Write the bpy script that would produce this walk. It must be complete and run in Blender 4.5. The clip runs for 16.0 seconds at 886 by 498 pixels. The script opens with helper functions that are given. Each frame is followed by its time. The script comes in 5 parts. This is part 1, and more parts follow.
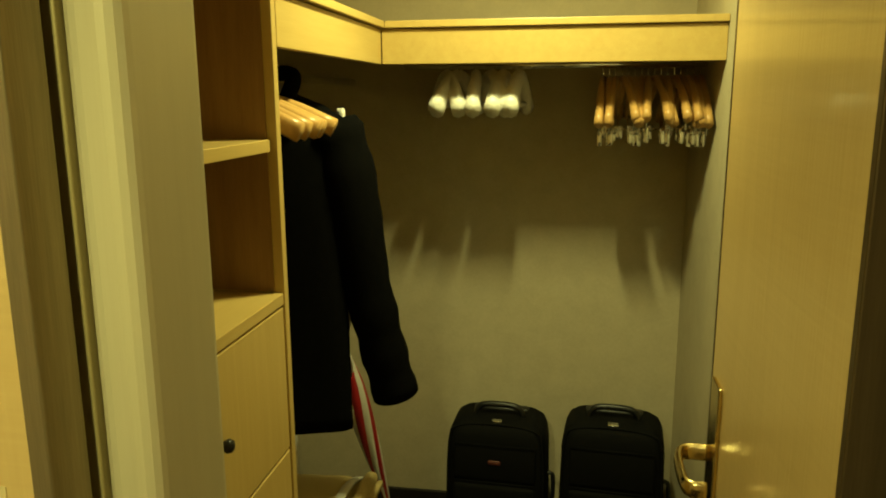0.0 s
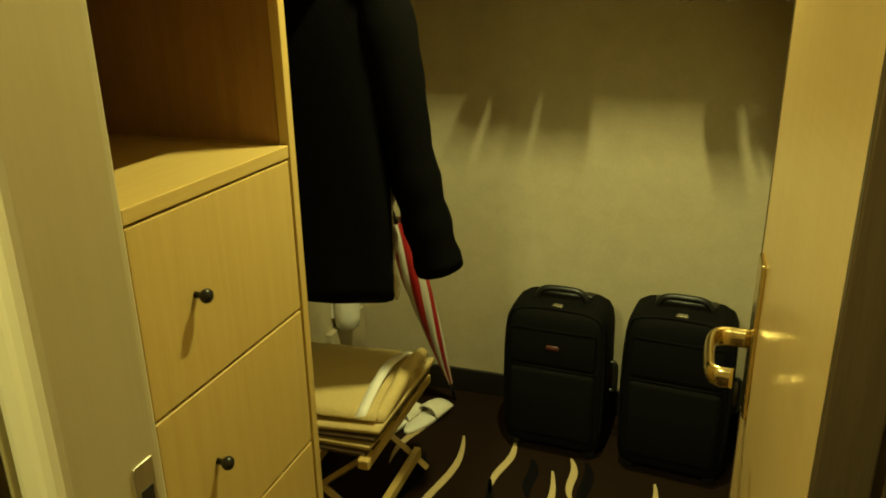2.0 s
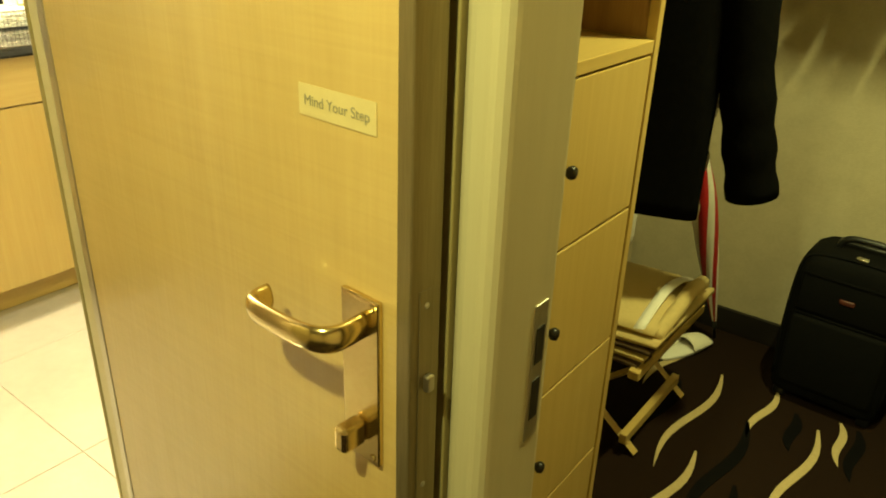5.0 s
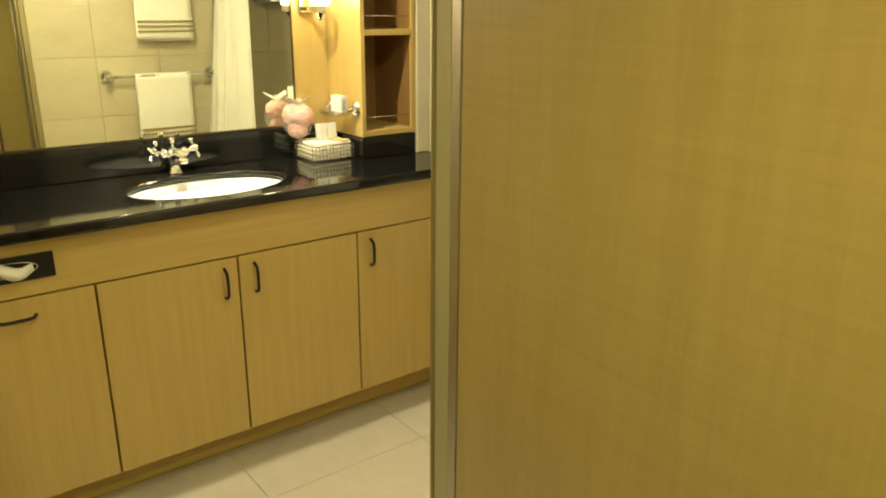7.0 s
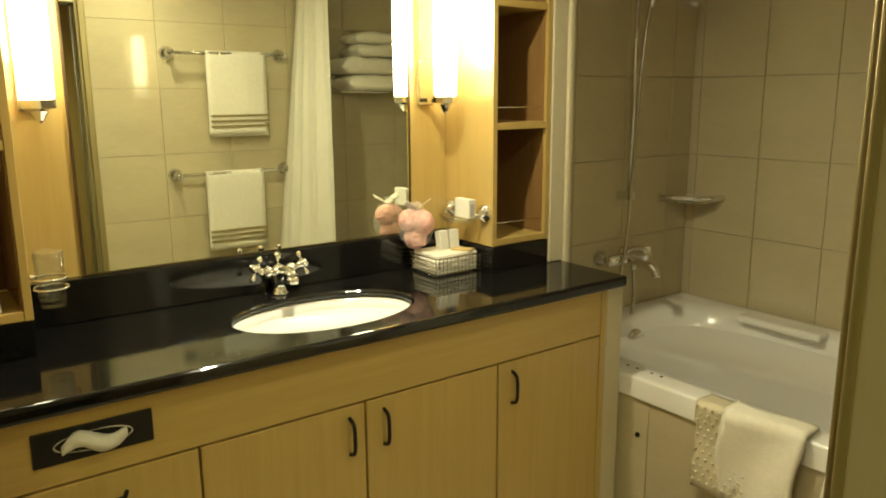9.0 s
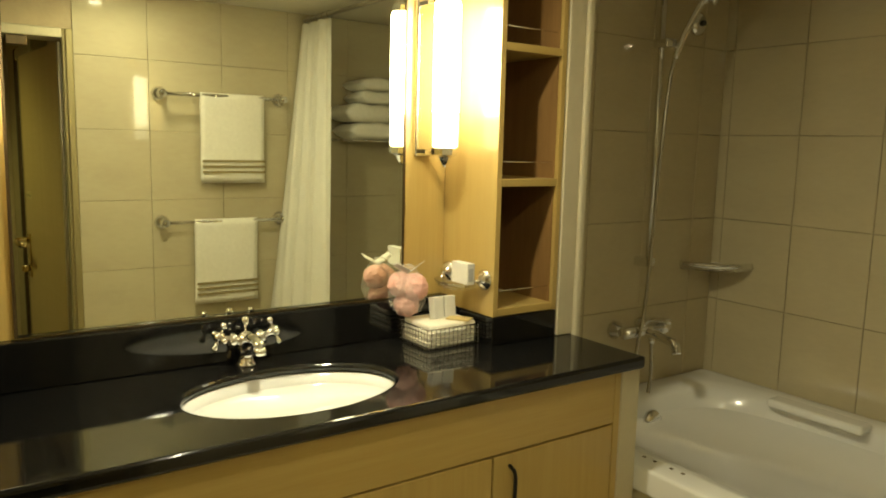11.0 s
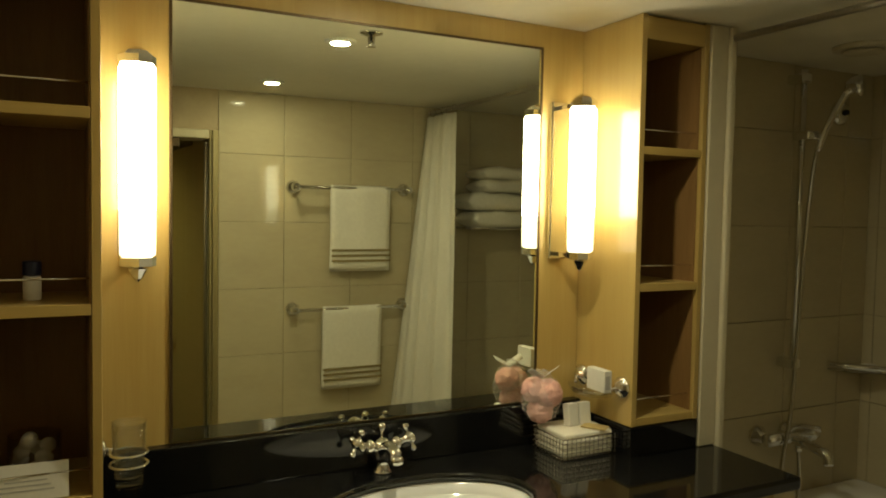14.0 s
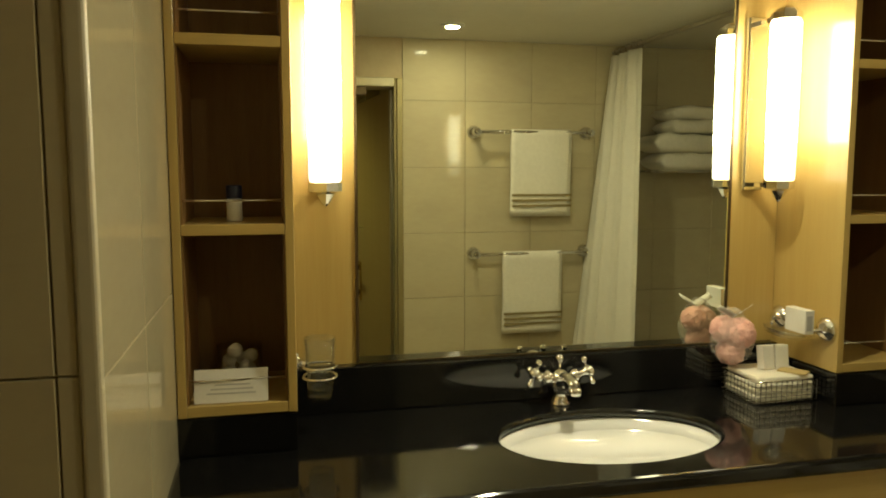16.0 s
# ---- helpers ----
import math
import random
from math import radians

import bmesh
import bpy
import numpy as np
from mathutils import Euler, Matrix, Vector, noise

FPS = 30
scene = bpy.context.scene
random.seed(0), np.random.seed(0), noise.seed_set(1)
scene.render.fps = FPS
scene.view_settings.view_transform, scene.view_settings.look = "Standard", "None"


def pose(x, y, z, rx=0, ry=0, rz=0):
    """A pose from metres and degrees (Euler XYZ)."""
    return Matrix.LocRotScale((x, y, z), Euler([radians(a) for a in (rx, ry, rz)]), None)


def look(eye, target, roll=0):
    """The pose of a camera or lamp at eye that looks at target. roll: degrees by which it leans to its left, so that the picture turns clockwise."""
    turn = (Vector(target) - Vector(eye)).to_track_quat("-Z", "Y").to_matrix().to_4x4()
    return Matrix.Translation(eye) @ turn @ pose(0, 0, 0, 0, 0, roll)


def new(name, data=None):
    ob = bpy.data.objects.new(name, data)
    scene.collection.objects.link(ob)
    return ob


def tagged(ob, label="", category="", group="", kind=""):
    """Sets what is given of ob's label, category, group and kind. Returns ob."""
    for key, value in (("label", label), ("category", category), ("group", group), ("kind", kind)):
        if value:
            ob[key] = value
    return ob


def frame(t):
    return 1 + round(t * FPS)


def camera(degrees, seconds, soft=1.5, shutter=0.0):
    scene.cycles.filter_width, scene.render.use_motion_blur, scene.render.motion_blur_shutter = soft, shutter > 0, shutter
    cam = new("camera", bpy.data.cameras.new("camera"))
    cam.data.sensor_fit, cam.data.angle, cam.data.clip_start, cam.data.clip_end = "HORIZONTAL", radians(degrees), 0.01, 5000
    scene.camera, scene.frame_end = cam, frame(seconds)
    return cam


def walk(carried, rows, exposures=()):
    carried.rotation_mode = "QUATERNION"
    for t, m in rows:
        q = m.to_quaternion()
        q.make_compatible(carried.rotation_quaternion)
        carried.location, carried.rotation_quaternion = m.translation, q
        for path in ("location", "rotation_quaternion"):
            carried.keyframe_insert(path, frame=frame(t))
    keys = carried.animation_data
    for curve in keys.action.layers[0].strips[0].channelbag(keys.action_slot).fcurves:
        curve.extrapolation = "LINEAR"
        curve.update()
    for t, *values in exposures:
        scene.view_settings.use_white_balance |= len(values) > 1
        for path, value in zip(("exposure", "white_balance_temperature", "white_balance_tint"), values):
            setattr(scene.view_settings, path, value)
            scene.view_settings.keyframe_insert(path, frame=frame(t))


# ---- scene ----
cam = camera(61.2, 16.0, soft=1.9)
PATH = [
    (0, (1.821, 0.429, 1.691), (1.502, 2.363, 1.292), -0.3),
    (0.5, (1.864, 0.462, 1.685), (1.500, 2.382, 1.260), -0.4),
    (1, (1.928, 0.537, 1.658), (1.440, 2.420, 1.190), -0.1),
    (1.5, (1.964, 0.584, 1.620), (1.409, 2.422, 1.059), -0.8),
    (2, (1.988, 0.587, 1.583), (1.379, 2.374, 0.923), -0.9),
    (2.5, (1.994, 0.586, 1.558), (1.366, 2.336, 0.820), -0.5),
    (3, (1.993, 0.573, 1.532), (1.295, 2.255, 0.705), -0.3),
    (3.5, (1.978, 0.562, 1.513), (1.177, 2.172, 0.639), 0.4),
    (4, (1.952, 0.533, 1.503), (1.070, 2.093, 0.615), 1.4),
    (4.5, (1.899, 0.492, 1.507), (0.892, 1.981, 0.631), 1.5),
    (4.7, (1.869, 0.469, 1.513), (0.828, 1.943, 0.651), 1.7),
    (6.8, (1.473, 0.306, 1.651), (0.029, 1.520, 0.987), 0.8),
    (7, (1.417, 0.333, 1.634), (-0.084, 1.501, 1.017), 0.5),
    (7.5, (1.244, 0.384, 1.609), (-0.394, 1.418, 1.111), 0.5),
    (8, (1.066, 0.374, 1.603), (-0.629, 1.331, 1.147), 1.2),
    (8.5, (0.923, 0.316, 1.618), (-0.708, 1.392, 1.193), -0.7),
    (8.7, (0.868, 0.295, 1.637), (-0.715, 1.442, 1.210), -0.7),
    (11, (0.607, 0.513, 1.638), (-1.015, 1.652, 1.365), 1.4),
    (11.5, (0.577, 0.520, 1.675), (-1.078, 1.618, 1.435), 1.5),
    (12, (0.551, 0.506, 1.697), (-1.145, 1.549, 1.507), 1.5),
    (12.5, (0.559, 0.495, 1.726), (-1.158, 1.509, 1.573), 1.4),
    (13, (0.581, 0.473, 1.739), (-1.156, 1.457, 1.634), 1.3),
    (13.5, (0.571, 0.464, 1.741), (-1.183, 1.421, 1.662), 0.9),
    (14, (0.549, 0.452, 1.739), (-1.233, 1.355, 1.639), 1.0),
    (14.5, (0.559, 0.470, 1.716), (-1.270, 1.271, 1.604), 0.5),
    (15, (0.562, 0.483, 1.700), (-1.310, 1.173, 1.566), 0.3),
    (15.5, (0.565, 0.486, 1.687), (-1.348, 1.046, 1.522), 0.4),
    (16, (0.537, 0.472, 1.657), (-1.402, 0.917, 1.450), -0.0),
]
walk(cam, [(t, look(eye, target, roll)) for t, eye, target, roll in PATH],
     [(0.0, 0.4, 6500, 10), (1.0, 0.5, 6500, 10), (2.5, 1.15, 6500, 9), (4.0, 1.12, 6500, 6), (4.7, 1.1, 6500, 6), (6.8, -0.02, 6500, 10), (7.5, -0.18, 6500, 10), (8.5, -0.53, 6500, 10), (8.7, -0.58, 6500, 10), (11.0, -0.9, 6500, 10), (12.0, -1.4, 6500, 10), (13.5, -1.95, 6500, 10), (14.5, -1.95, 6500, 10), (16.0, -1.53, 6500, 10)])

# ---- light ----
world = bpy.data.worlds.new("world")
scene.world = world
world.use_nodes = True
world.node_tree.nodes["Background"].inputs[0].default_value = (1.0, 0.8, 0.5, 1)
world.node_tree.nodes["Background"].inputs[1].default_value = 0.004


def spot(name, x, y, z, watts, color, angle=150, size=0.04, blend=0.6):
    d = bpy.data.lights.new(name, "SPOT")
    d.energy, d.color, d.spot_size, d.spot_blend, d.shadow_soft_size = watts, color, radians(angle), blend, size
    ob = new(name, d)
    ob.location = (x, y, z)
    return ob


WARM = (1.0, 0.98, 0.37)
BATH = (1.0, 0.93, 0.60)
CEIL_H, CEIL_B, FB = 2.42, 2.285, 0.13
d = bpy.data.lights.new("closet_tube", "AREA")
d.shape, d.size, d.size_y, d.energy, d.color = "RECTANGLE", 0.025, 0.18, 16, WARM
new("closet_tube", d).location = (1.72, 2.15, CEIL_H - 0.045)
spot("hall_downlight", 1.48, 0.05, CEIL_H - 0.02, 84, WARM)
for bx, watts in ((-0.77, 25), (0.12, 8.5)):
    d = bpy.data.lights.new("bath_downlight", "AREA")
    d.shape, d.size, d.energy, d.color = "DISK", 0.06, watts, BATH
    new("bath_downlight", d).location = (bx, 1.255, CEIL_B - 0.010)


# ---- materials ----
def material(name, color, rough=0.5, metal=0.0, dark=None, scale=8.0, stretch=(1, 1, 1), bump=0.0, bump_scale=120.0, spec=0.5, coat=0.0, contrast=(0.3, 0.7), per_object=0.0):
    m = bpy.data.materials.new(name)
    m.use_nodes = True
    nt = m.node_tree
    b = nt.nodes["Principled BSDF"]
    b.inputs["Roughness"].default_value, b.inputs["Metallic"].default_value = rough, metal
    b.inputs["Specular IOR Level"].default_value = spec
    b.inputs["Coat Weight"].default_value = coat
    b.inputs["Base Color"].default_value = (*color, 1)
    mp = nt.nodes.new("ShaderNodeMapping")
    geo = nt.nodes.new("ShaderNodeNewGeometry")
    nt.links.new(geo.outputs["Position"], mp.inputs[0])
    mp.inputs["Scale"].default_value = stretch
    if dark:
        n = nt.nodes.new("ShaderNodeTexNoise")
        n.inputs["Scale"].default_value, n.inputs["Detail"].default_value, n.inputs["Distortion"].default_value = scale, 6, 0.15
        nt.links.new(mp.outputs[0], n.inputs["Vector"])
        n2 = nt.nodes.new("ShaderNodeTexNoise")
        n2.inputs["Scale"].default_value = scale * 7
        nt.links.new(mp.outputs[0], n2.inputs["Vector"])
        mx = nt.nodes.new("ShaderNodeMath")
        mx.operation = "MULTIPLY_ADD"
        mx.inputs[1].default_value = 0.35
        nt.links.new(n2.outputs[0], mx.inputs[0])
        ml = nt.nodes.new("ShaderNodeMath")
        ml.operation = "MULTIPLY"
        ml.inputs[1].default_value = 0.65
        nt.links.new(n.outputs[0], ml.inputs[0])
        nt.links.new(ml.outputs[0], mx.inputs[2])
        last = mx.outputs[0]
        if per_object:
            oi = nt.nodes.new("ShaderNodeObjectInfo")
            ad = nt.nodes.new("ShaderNodeMath")
            ad.operation = "MULTIPLY_ADD"
            ad.inputs[1].default_value = per_object
            nt.links.new(oi.outputs["Random"], ad.inputs[0])
            nt.links.new(last, ad.inputs[2])
            last = ad.outputs[0]
        r = nt.nodes.new("ShaderNodeValToRGB")
        r.color_ramp.elements[0].position, r.color_ramp.elements[1].position = contrast
        r.color_ramp.elements[0].color, r.color_ramp.elements[1].color = (*dark, 1), (*color, 1)
        nt.links.new(last, r.inputs[0])
        nt.links.new(r.outputs[0], b.inputs["Base Color"])
    if bump:
        nb = nt.nodes.new("ShaderNodeTexNoise")
        nb.inputs["Scale"].default_value, nb.inputs["Detail"].default_value = bump_scale, 4
        nt.links.new(mp.outputs[0], nb.inputs["Vector"])
        bp = nt.nodes.new("ShaderNodeBump")
        bp.inputs["Strength"].default_value, bp.inputs["Distance"].default_value = bump, 0.01
        nt.links.new(nb.outputs[0], bp.inputs["Height"])
        nt.links.new(bp.outputs[0], b.inputs["Normal"])
    return m


def glow(name, color, strength):
    m = bpy.data.materials.new(name)
    m.use_nodes = True
    b = m.node_tree.nodes["Principled BSDF"]
    b.inputs["Base Color"].default_value = (0.9, 0.88, 0.8, 1)
    b.inputs["Emission Color"].default_value = (*color, 1)
    b.inputs["Emission Strength"].default_value = strength
    b.inputs["Roughness"].default_value = 0.3
    return m


MAPLE = material("maple", (0.53, 0.382, 0.130), 0.38, dark=(0.465, 0.32, 0.098), scale=5, stretch=(9, 9, 0.35), bump=0.04, bump_scale=40, coat=0.15)
LACQUER = material("lacquered_maple", (0.53, 0.382, 0.130), 0.36, dark=(0.465, 0.32, 0.098), scale=5, stretch=(9, 9, 0.35), bump=0.02, bump_scale=40, coat=0.8)
LACQUER.node_tree.nodes["Principled BSDF"].inputs["Coat Roughness"].default_value = 0.13
MAPLE_H = material("maple_across", (0.53, 0.382, 0.130), 0.38, dark=(0.465, 0.32, 0.098), scale=5, stretch=(9, 0.35, 9), bump=0.04, bump_scale=40, coat=0.15)
# the same maple, darkened: shade inside the furniture put into its colour
MAPLE_SHADED = material("maple_shaded_inside", (0.29, 0.16, 0.055), 0.5, dark=(0.21, 0.112, 0.036), scale=5, stretch=(9, 9, 0.7), bump=0.04, bump_scale=40)
DOORWOOD = material("door_veneer", (0.50, 0.355, 0.145), 0.3, dark=(0.44, 0.302, 0.115), scale=4, stretch=(5, 5, 0.3), bump=0.05, bump_scale=30, coat=0.2)
nt = DOORWOOD.node_tree
ripple, tone, stretch = nt.nodes.new("ShaderNodeTexNoise"), nt.nodes.new("ShaderNodeMix"), nt.nodes.new("ShaderNodeMapping")
place = nt.nodes.new("ShaderNodeNewGeometry")
stretch.inputs["Scale"].default_value = (2.2, 2.2, 60)
ripple.inputs["Scale"].default_value, ripple.inputs["Detail"].default_value, ripple.inputs["Distortion"].default_value = 1.6, 3, 0.8
tone.data_type, tone.blend_type = "RGBA", "SOFT_LIGHT"
tone.inputs["Factor"].default_value = 0.14
bsdf = nt.nodes["Principled BSDF"]
nt.links.new(place.outputs["Position"], stretch.inputs[0])
nt.links.new(stretch.outputs[0], ripple.inputs["Vector"])
nt.links.new(bsdf.inputs["Base Color"].links[0].from_socket, tone.inputs[6])
nt.links.new(ripple.outputs[0], tone.inputs[7])
nt.links.new(tone.outputs[2], bsdf.inputs["Base Color"])
WALL = material("vinyl_wallcovering", (0.50, 0.44, 0.30), 0.7, dark=(0.43, 0.37, 0.25), scale=14, bump=0.25, bump_scale=260)
HALLWALL = material("hall_wallcovering", (0.5, 0.4, 0.24), 0.7, dark=(0.43, 0.34, 0.2), scale=10, bump=0.2, bump_scale=260)
CEIL = material("ceiling_paint", (0.72, 0.68, 0.56), 0.75, dark=(0.66, 0.62, 0.5), scale=3, bump=0.05)
CARPET = material("brown_carpet", (0.020, 0.0098, 0.0052), 0.95, dark=(0.009, 0.0045, 0.0025), scale=160, bump=0.3, bump_scale=500, spec=0.1)
CREAM = material("cream_carpet_pile", (0.55, 0.44, 0.24), 0.95, dark=(0.4, 0.3, 0.15), scale=200, bump=0.1, bump_scale=500, spec=0.1)
INK = material("black_carpet_pile", (0.003, 0.0025, 0.0025), 0.95, dark=(0.002, 0.002, 0.002), scale=200, bump=0.2, bump_scale=500, spec=0.1)
BLACKWOOD = material("black_skirting", (0.014, 0.010, 0.008), 0.5, dark=(0.008, 0.006, 0.005), scale=20)
TILE = material("beige_wall_tile", (0.545, 0.478, 0.315), 0.05, dark=(0.49, 0.42, 0.28), scale=3.5, stretch=(1, 1, 2.5), bump=0.010, bump_scale=12, per_object=0.12)
GROUT = material("grey_grout", (0.47, 0.405, 0.28), 0.7, dark=(0.42, 0.36, 0.245), scale=30)
FLOORTILE = material("pale_floor_tile", (0.50, 0.445, 0.37), 0.4, dark=(0.42, 0.37, 0.305), scale=4, bump=0.05, bump_scale=60, per_object=0.12)
GRANITE = material("black_granite", (0.012, 0.012, 0.013), 0.07, dark=(0.004, 0.004, 0.004), scale=130, contrast=(0.45, 0.62), spec=0.6)
STEEL = material("brushed_steel", (0.58, 0.54, 0.46), 0.36, 1.0, dark=(0.48, 0.44, 0.37), scale=4, stretch=(30, 30, 0.6))
HOSE = material("coiled_steel", (0.55, 0.53, 0.48), 0.22, 1.0)
JAMB = material("painted_steel_jamb", (0.53, 0.47, 0.31), 0.4, 0.25, dark=(0.49, 0.43, 0.28), scale=5, stretch=(12, 12, 0.5))
# bronze paint of the edge beads; also stands for the closet jamb's shaded side
FRAMEPAINT_AND_SHADE = material("bronze_frame_paint_and_shade", (0.34, 0.28, 0.13), 0.4, 0.4, dark=(0.29, 0.235, 0.105), scale=5, stretch=(12, 12, 0.5))
EDGE = material("worn_bronze_edge", (0.30, 0.24, 0.13), 0.36, 0.75, dark=(0.20, 0.155, 0.08), scale=6, stretch=(14, 14, 0.6))
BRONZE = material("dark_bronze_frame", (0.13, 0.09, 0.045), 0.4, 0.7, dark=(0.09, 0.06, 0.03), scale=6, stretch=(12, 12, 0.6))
CREAMPAINT = material("cream_trim_paint", (0.62, 0.56, 0.40), 0.45, dark=(0.56, 0.5, 0.36), scale=6)
CHROME = material("chrome", (0.82, 0.82, 0.82), 0.07, 1.0)
BRASS = material("brass", (0.74, 0.60, 0.30), 0.2, 1.0, dark=(0.62, 0.48, 0.22), scale=20)
BLACKMETAL = material("black_metal", (0.012, 0.011, 0.01), 0.3, 0.3)
PORCELAIN = material("white_porcelain", (0.88, 0.88, 0.88), 0.1, coat=0.4)
ACRYLIC = material("bath_acrylic", (0.84, 0.83, 0.80), 0.16, coat=0.3)
WHITE = material("white_card", (0.78, 0.76, 0.70), 0.7, dark=(0.7, 0.68, 0.62), scale=20)
TOWEL = material("white_terry_towel", (0.85, 0.81, 0.70), 0.95, dark=(0.77, 0.73, 0.62), scale=60, bump=0.35, bump_scale=320, spec=0.1)
STRIPE = material("olive_towel_band", (0.36, 0.29, 0.14), 0.95, dark=(0.28, 0.22, 0.1), scale=120, bump=0.6, bump_scale=320, spec=0.1)
CURTAIN = material("shower_curtain_cloth", (0.74, 0.71, 0.62), 0.8, dark=(0.68, 0.65, 0.56), scale=8, bump=0.15, bump_scale=300)
BLACKCLOTH = material("black_wool", (0.0035, 0.0035, 0.0035), 0.95, dark=(0.002, 0.002, 0.002), scale=50, bump=0.2, bump_scale=300, spec=0.04)
NYLON = material("black_nylon", (0.0045, 0.0045, 0.0045), 0.75, dark=(0.0025, 0.0025, 0.0025), scale=90, bump=0.2, bump_scale=400, spec=0.08)
RUBBER = material("black_plastic", (0.006, 0.006, 0.006), 0.4)
REDPATCH = material("dark_red_badge", (0.07, 0.015, 0.01), 0.5)
HANGERWOOD = material("hanger_wood", (0.55, 0.33, 0.11), 0.35, dark=(0.44, 0.25, 0.08), scale=15, coat=0.3)
SATIN = material("white_satin_padding", (0.85, 0.83, 0.78), 0.35, dark=(0.75, 0.73, 0.68), scale=40, bump=0.3, bump_scale=60)
STRAW = material("straw_matting", (0.62, 0.48, 0.21), 0.75, dark=(0.52, 0.39, 0.16), scale=60, stretch=(1, 6, 1), bump=0.4, bump_scale=200)
BROWNCLOTH = material("brown_canvas", (0.11, 0.065, 0.028), 0.85, dark=(0.07, 0.04, 0.018), scale=30, stretch=(1, 1, 6), bump=0.4, bump_scale=250)
RED = material("red_umbrella_cloth", (0.42, 0.015, 0.02), 0.5, dark=(0.33, 0.012, 0.015), scale=20)
WHITECLOTH = material("white_umbrella_cloth", (0.75, 0.72, 0.66), 0.6, dark=(0.66, 0.63, 0.58), scale=20)
PINK = material("pink_bath_puff_net", (0.82, 0.50, 0.44), 0.8, dark=(0.70, 0.36, 0.32), scale=40, bump=0.6, bump_scale=150)
LAMPGLASS = glow("lit_opal_glass", (1.0, 0.91, 0.60), 62.0)
LAMPFOOT = glow("dim_opal_glass", (1.0, 0.91, 0.60), 9.0)
BULB = glow("lit_downlight_lens", (1.0, 0.9, 0.66), 24.0)
CLEAR = bpy.data.materials.new("clear_glass")
CLEAR.use_nodes = True
nt = CLEAR.node_tree
nt.nodes.remove(nt.nodes["Principled BSDF"])
facing, curve = nt.nodes.new("ShaderNodeLayerWeight"), nt.nodes.new("ShaderNodeMath")
scale_up, mixer = nt.nodes.new("ShaderNodeMath"), nt.nodes.new("ShaderNodeMixShader")
clear, gloss = nt.nodes.new("ShaderNodeBsdfTransparent"), nt.nodes.new("ShaderNodeBsdfGlossy")
facing.inputs["Blend"].default_value = 0.5
curve.operation, scale_up.operation = "POWER", "MULTIPLY_ADD"
curve.inputs[1].default_value = 3.0
scale_up.inputs[1].default_value, scale_up.inputs[2].default_value = 0.6, 0.05
clear.inputs[0].default_value = (0.97, 0.98, 0.97, 1)
gloss.inputs["Roughness"].default_value = 0.03
nt.links.new(facing.outputs["Facing"], curve.inputs[0])
nt.links.new(curve.outputs[0], scale_up.inputs[0])
nt.links.new(scale_up.outputs[0], mixer.inputs[0])
nt.links.new(clear.outputs[0], mixer.inputs[1])
nt.links.new(gloss.outputs[0], mixer.inputs[2])
nt.links.new(mixer.outputs[0], nt.nodes["Material Output"].inputs["Surface"])
MIRROR = material("mirror_silver", (0.85, 0.88, 0.76), 0.0, 1.0)
NAVY = material("navy_cap", (0.012, 0.015, 0.05), 0.4)
TEXTINK = material("dark_lettering", (0.26, 0.23, 0.15), 0.6)
GREYINK = material("grey_print", (0.45, 0.44, 0.42), 0.7)
STICKER = material("pale_sticker", (0.54, 0.44, 0.22), 0.5, dark=(0.5, 0.4, 0.2), scale=30)


# ---- mesh helpers ----
def finish(bm, name, mat, smooth=False):
    me = bpy.data.meshes.new(name)
    bmesh.ops.recalc_face_normals(bm, faces=bm.faces[:])
    bm.to_mesh(me)
    bm.free()
    me.materials.append(mat)
    if smooth:
        me.polygons.foreach_set("use_smooth", [True] * len(me.polygons))
        me.update()
    return me


def part(name, bm, mat, parent=None, label="", smooth=False):
    ob = new(name, finish(bm, name, mat, smooth))
    if parent:
        ob.parent = parent
        ob.matrix_parent_inverse = parent.matrix_world.inverted()
    if label:
        ob["label"] = label
    return ob


def thing(name, base, label, category, group="", kind=""):
    e = new(name)
    e.location = base
    e.empty_display_size = 0.05
    bpy.context.view_layer.update()
    return tagged(e, label, category, group, kind)


def box(x0, x1, y0, y1, z0, z1, bevel=0.0, seg=2, bm=None):
    bm = bm or bmesh.new()
    m = Matrix.LocRotScale(((x0 + x1) / 2, (y0 + y1) / 2, (z0 + z1) / 2), None, (abs(x1 - x0), abs(y1 - y0), abs(z1 - z0)))
    r = bmesh.ops.create_cube(bm, size=1, matrix=m)
    if bevel:
        vs = set(r["verts"])
        es = [e for e in bm.edges if e.verts[0] in vs and e.verts[1] in vs]
        bmesh.ops.bevel(bm, geom=es, offset=bevel, segments=seg, profile=0.5, affect="EDGES")
    return bm


def sweep(points, radius, n=10, bm=None, flat=1.0):
    """A round bar through the points; radius may be a list."""
    bm = bm or bmesh.new()
    P = [Vector(p) for p in points]
    R = radius if isinstance(radius, (list, tuple)) else [radius] * len(P)
    rings, up = [], None
    for i, p in enumerate(P):
        d = (P[min(i + 1, len(P) - 1)] - P[max(i - 1, 0)]).normalized()
        if up is None:
            up = Vector((0, 0, 1)) if abs(d.z) < 0.9 else Vector((1, 0, 0))
        a = d.cross(up).normalized()
        b = a.cross(d).normalized()
        up = b
        rings.append([bm.verts.new(p + a * math.cos(2 * math.pi * k / n) * R[i] + b * math.sin(2 * math.pi * k / n) * R[i] * flat) for k in range(n)])
    for r, s in zip(rings, rings[1:]):
        for k in range(n):
            bm.faces.new((r[k], r[(k + 1) % n], s[(k + 1) % n], s[k]))
    bm.faces.new(rings[0][::-1])
    bm.faces.new(rings[-1])
    return bm


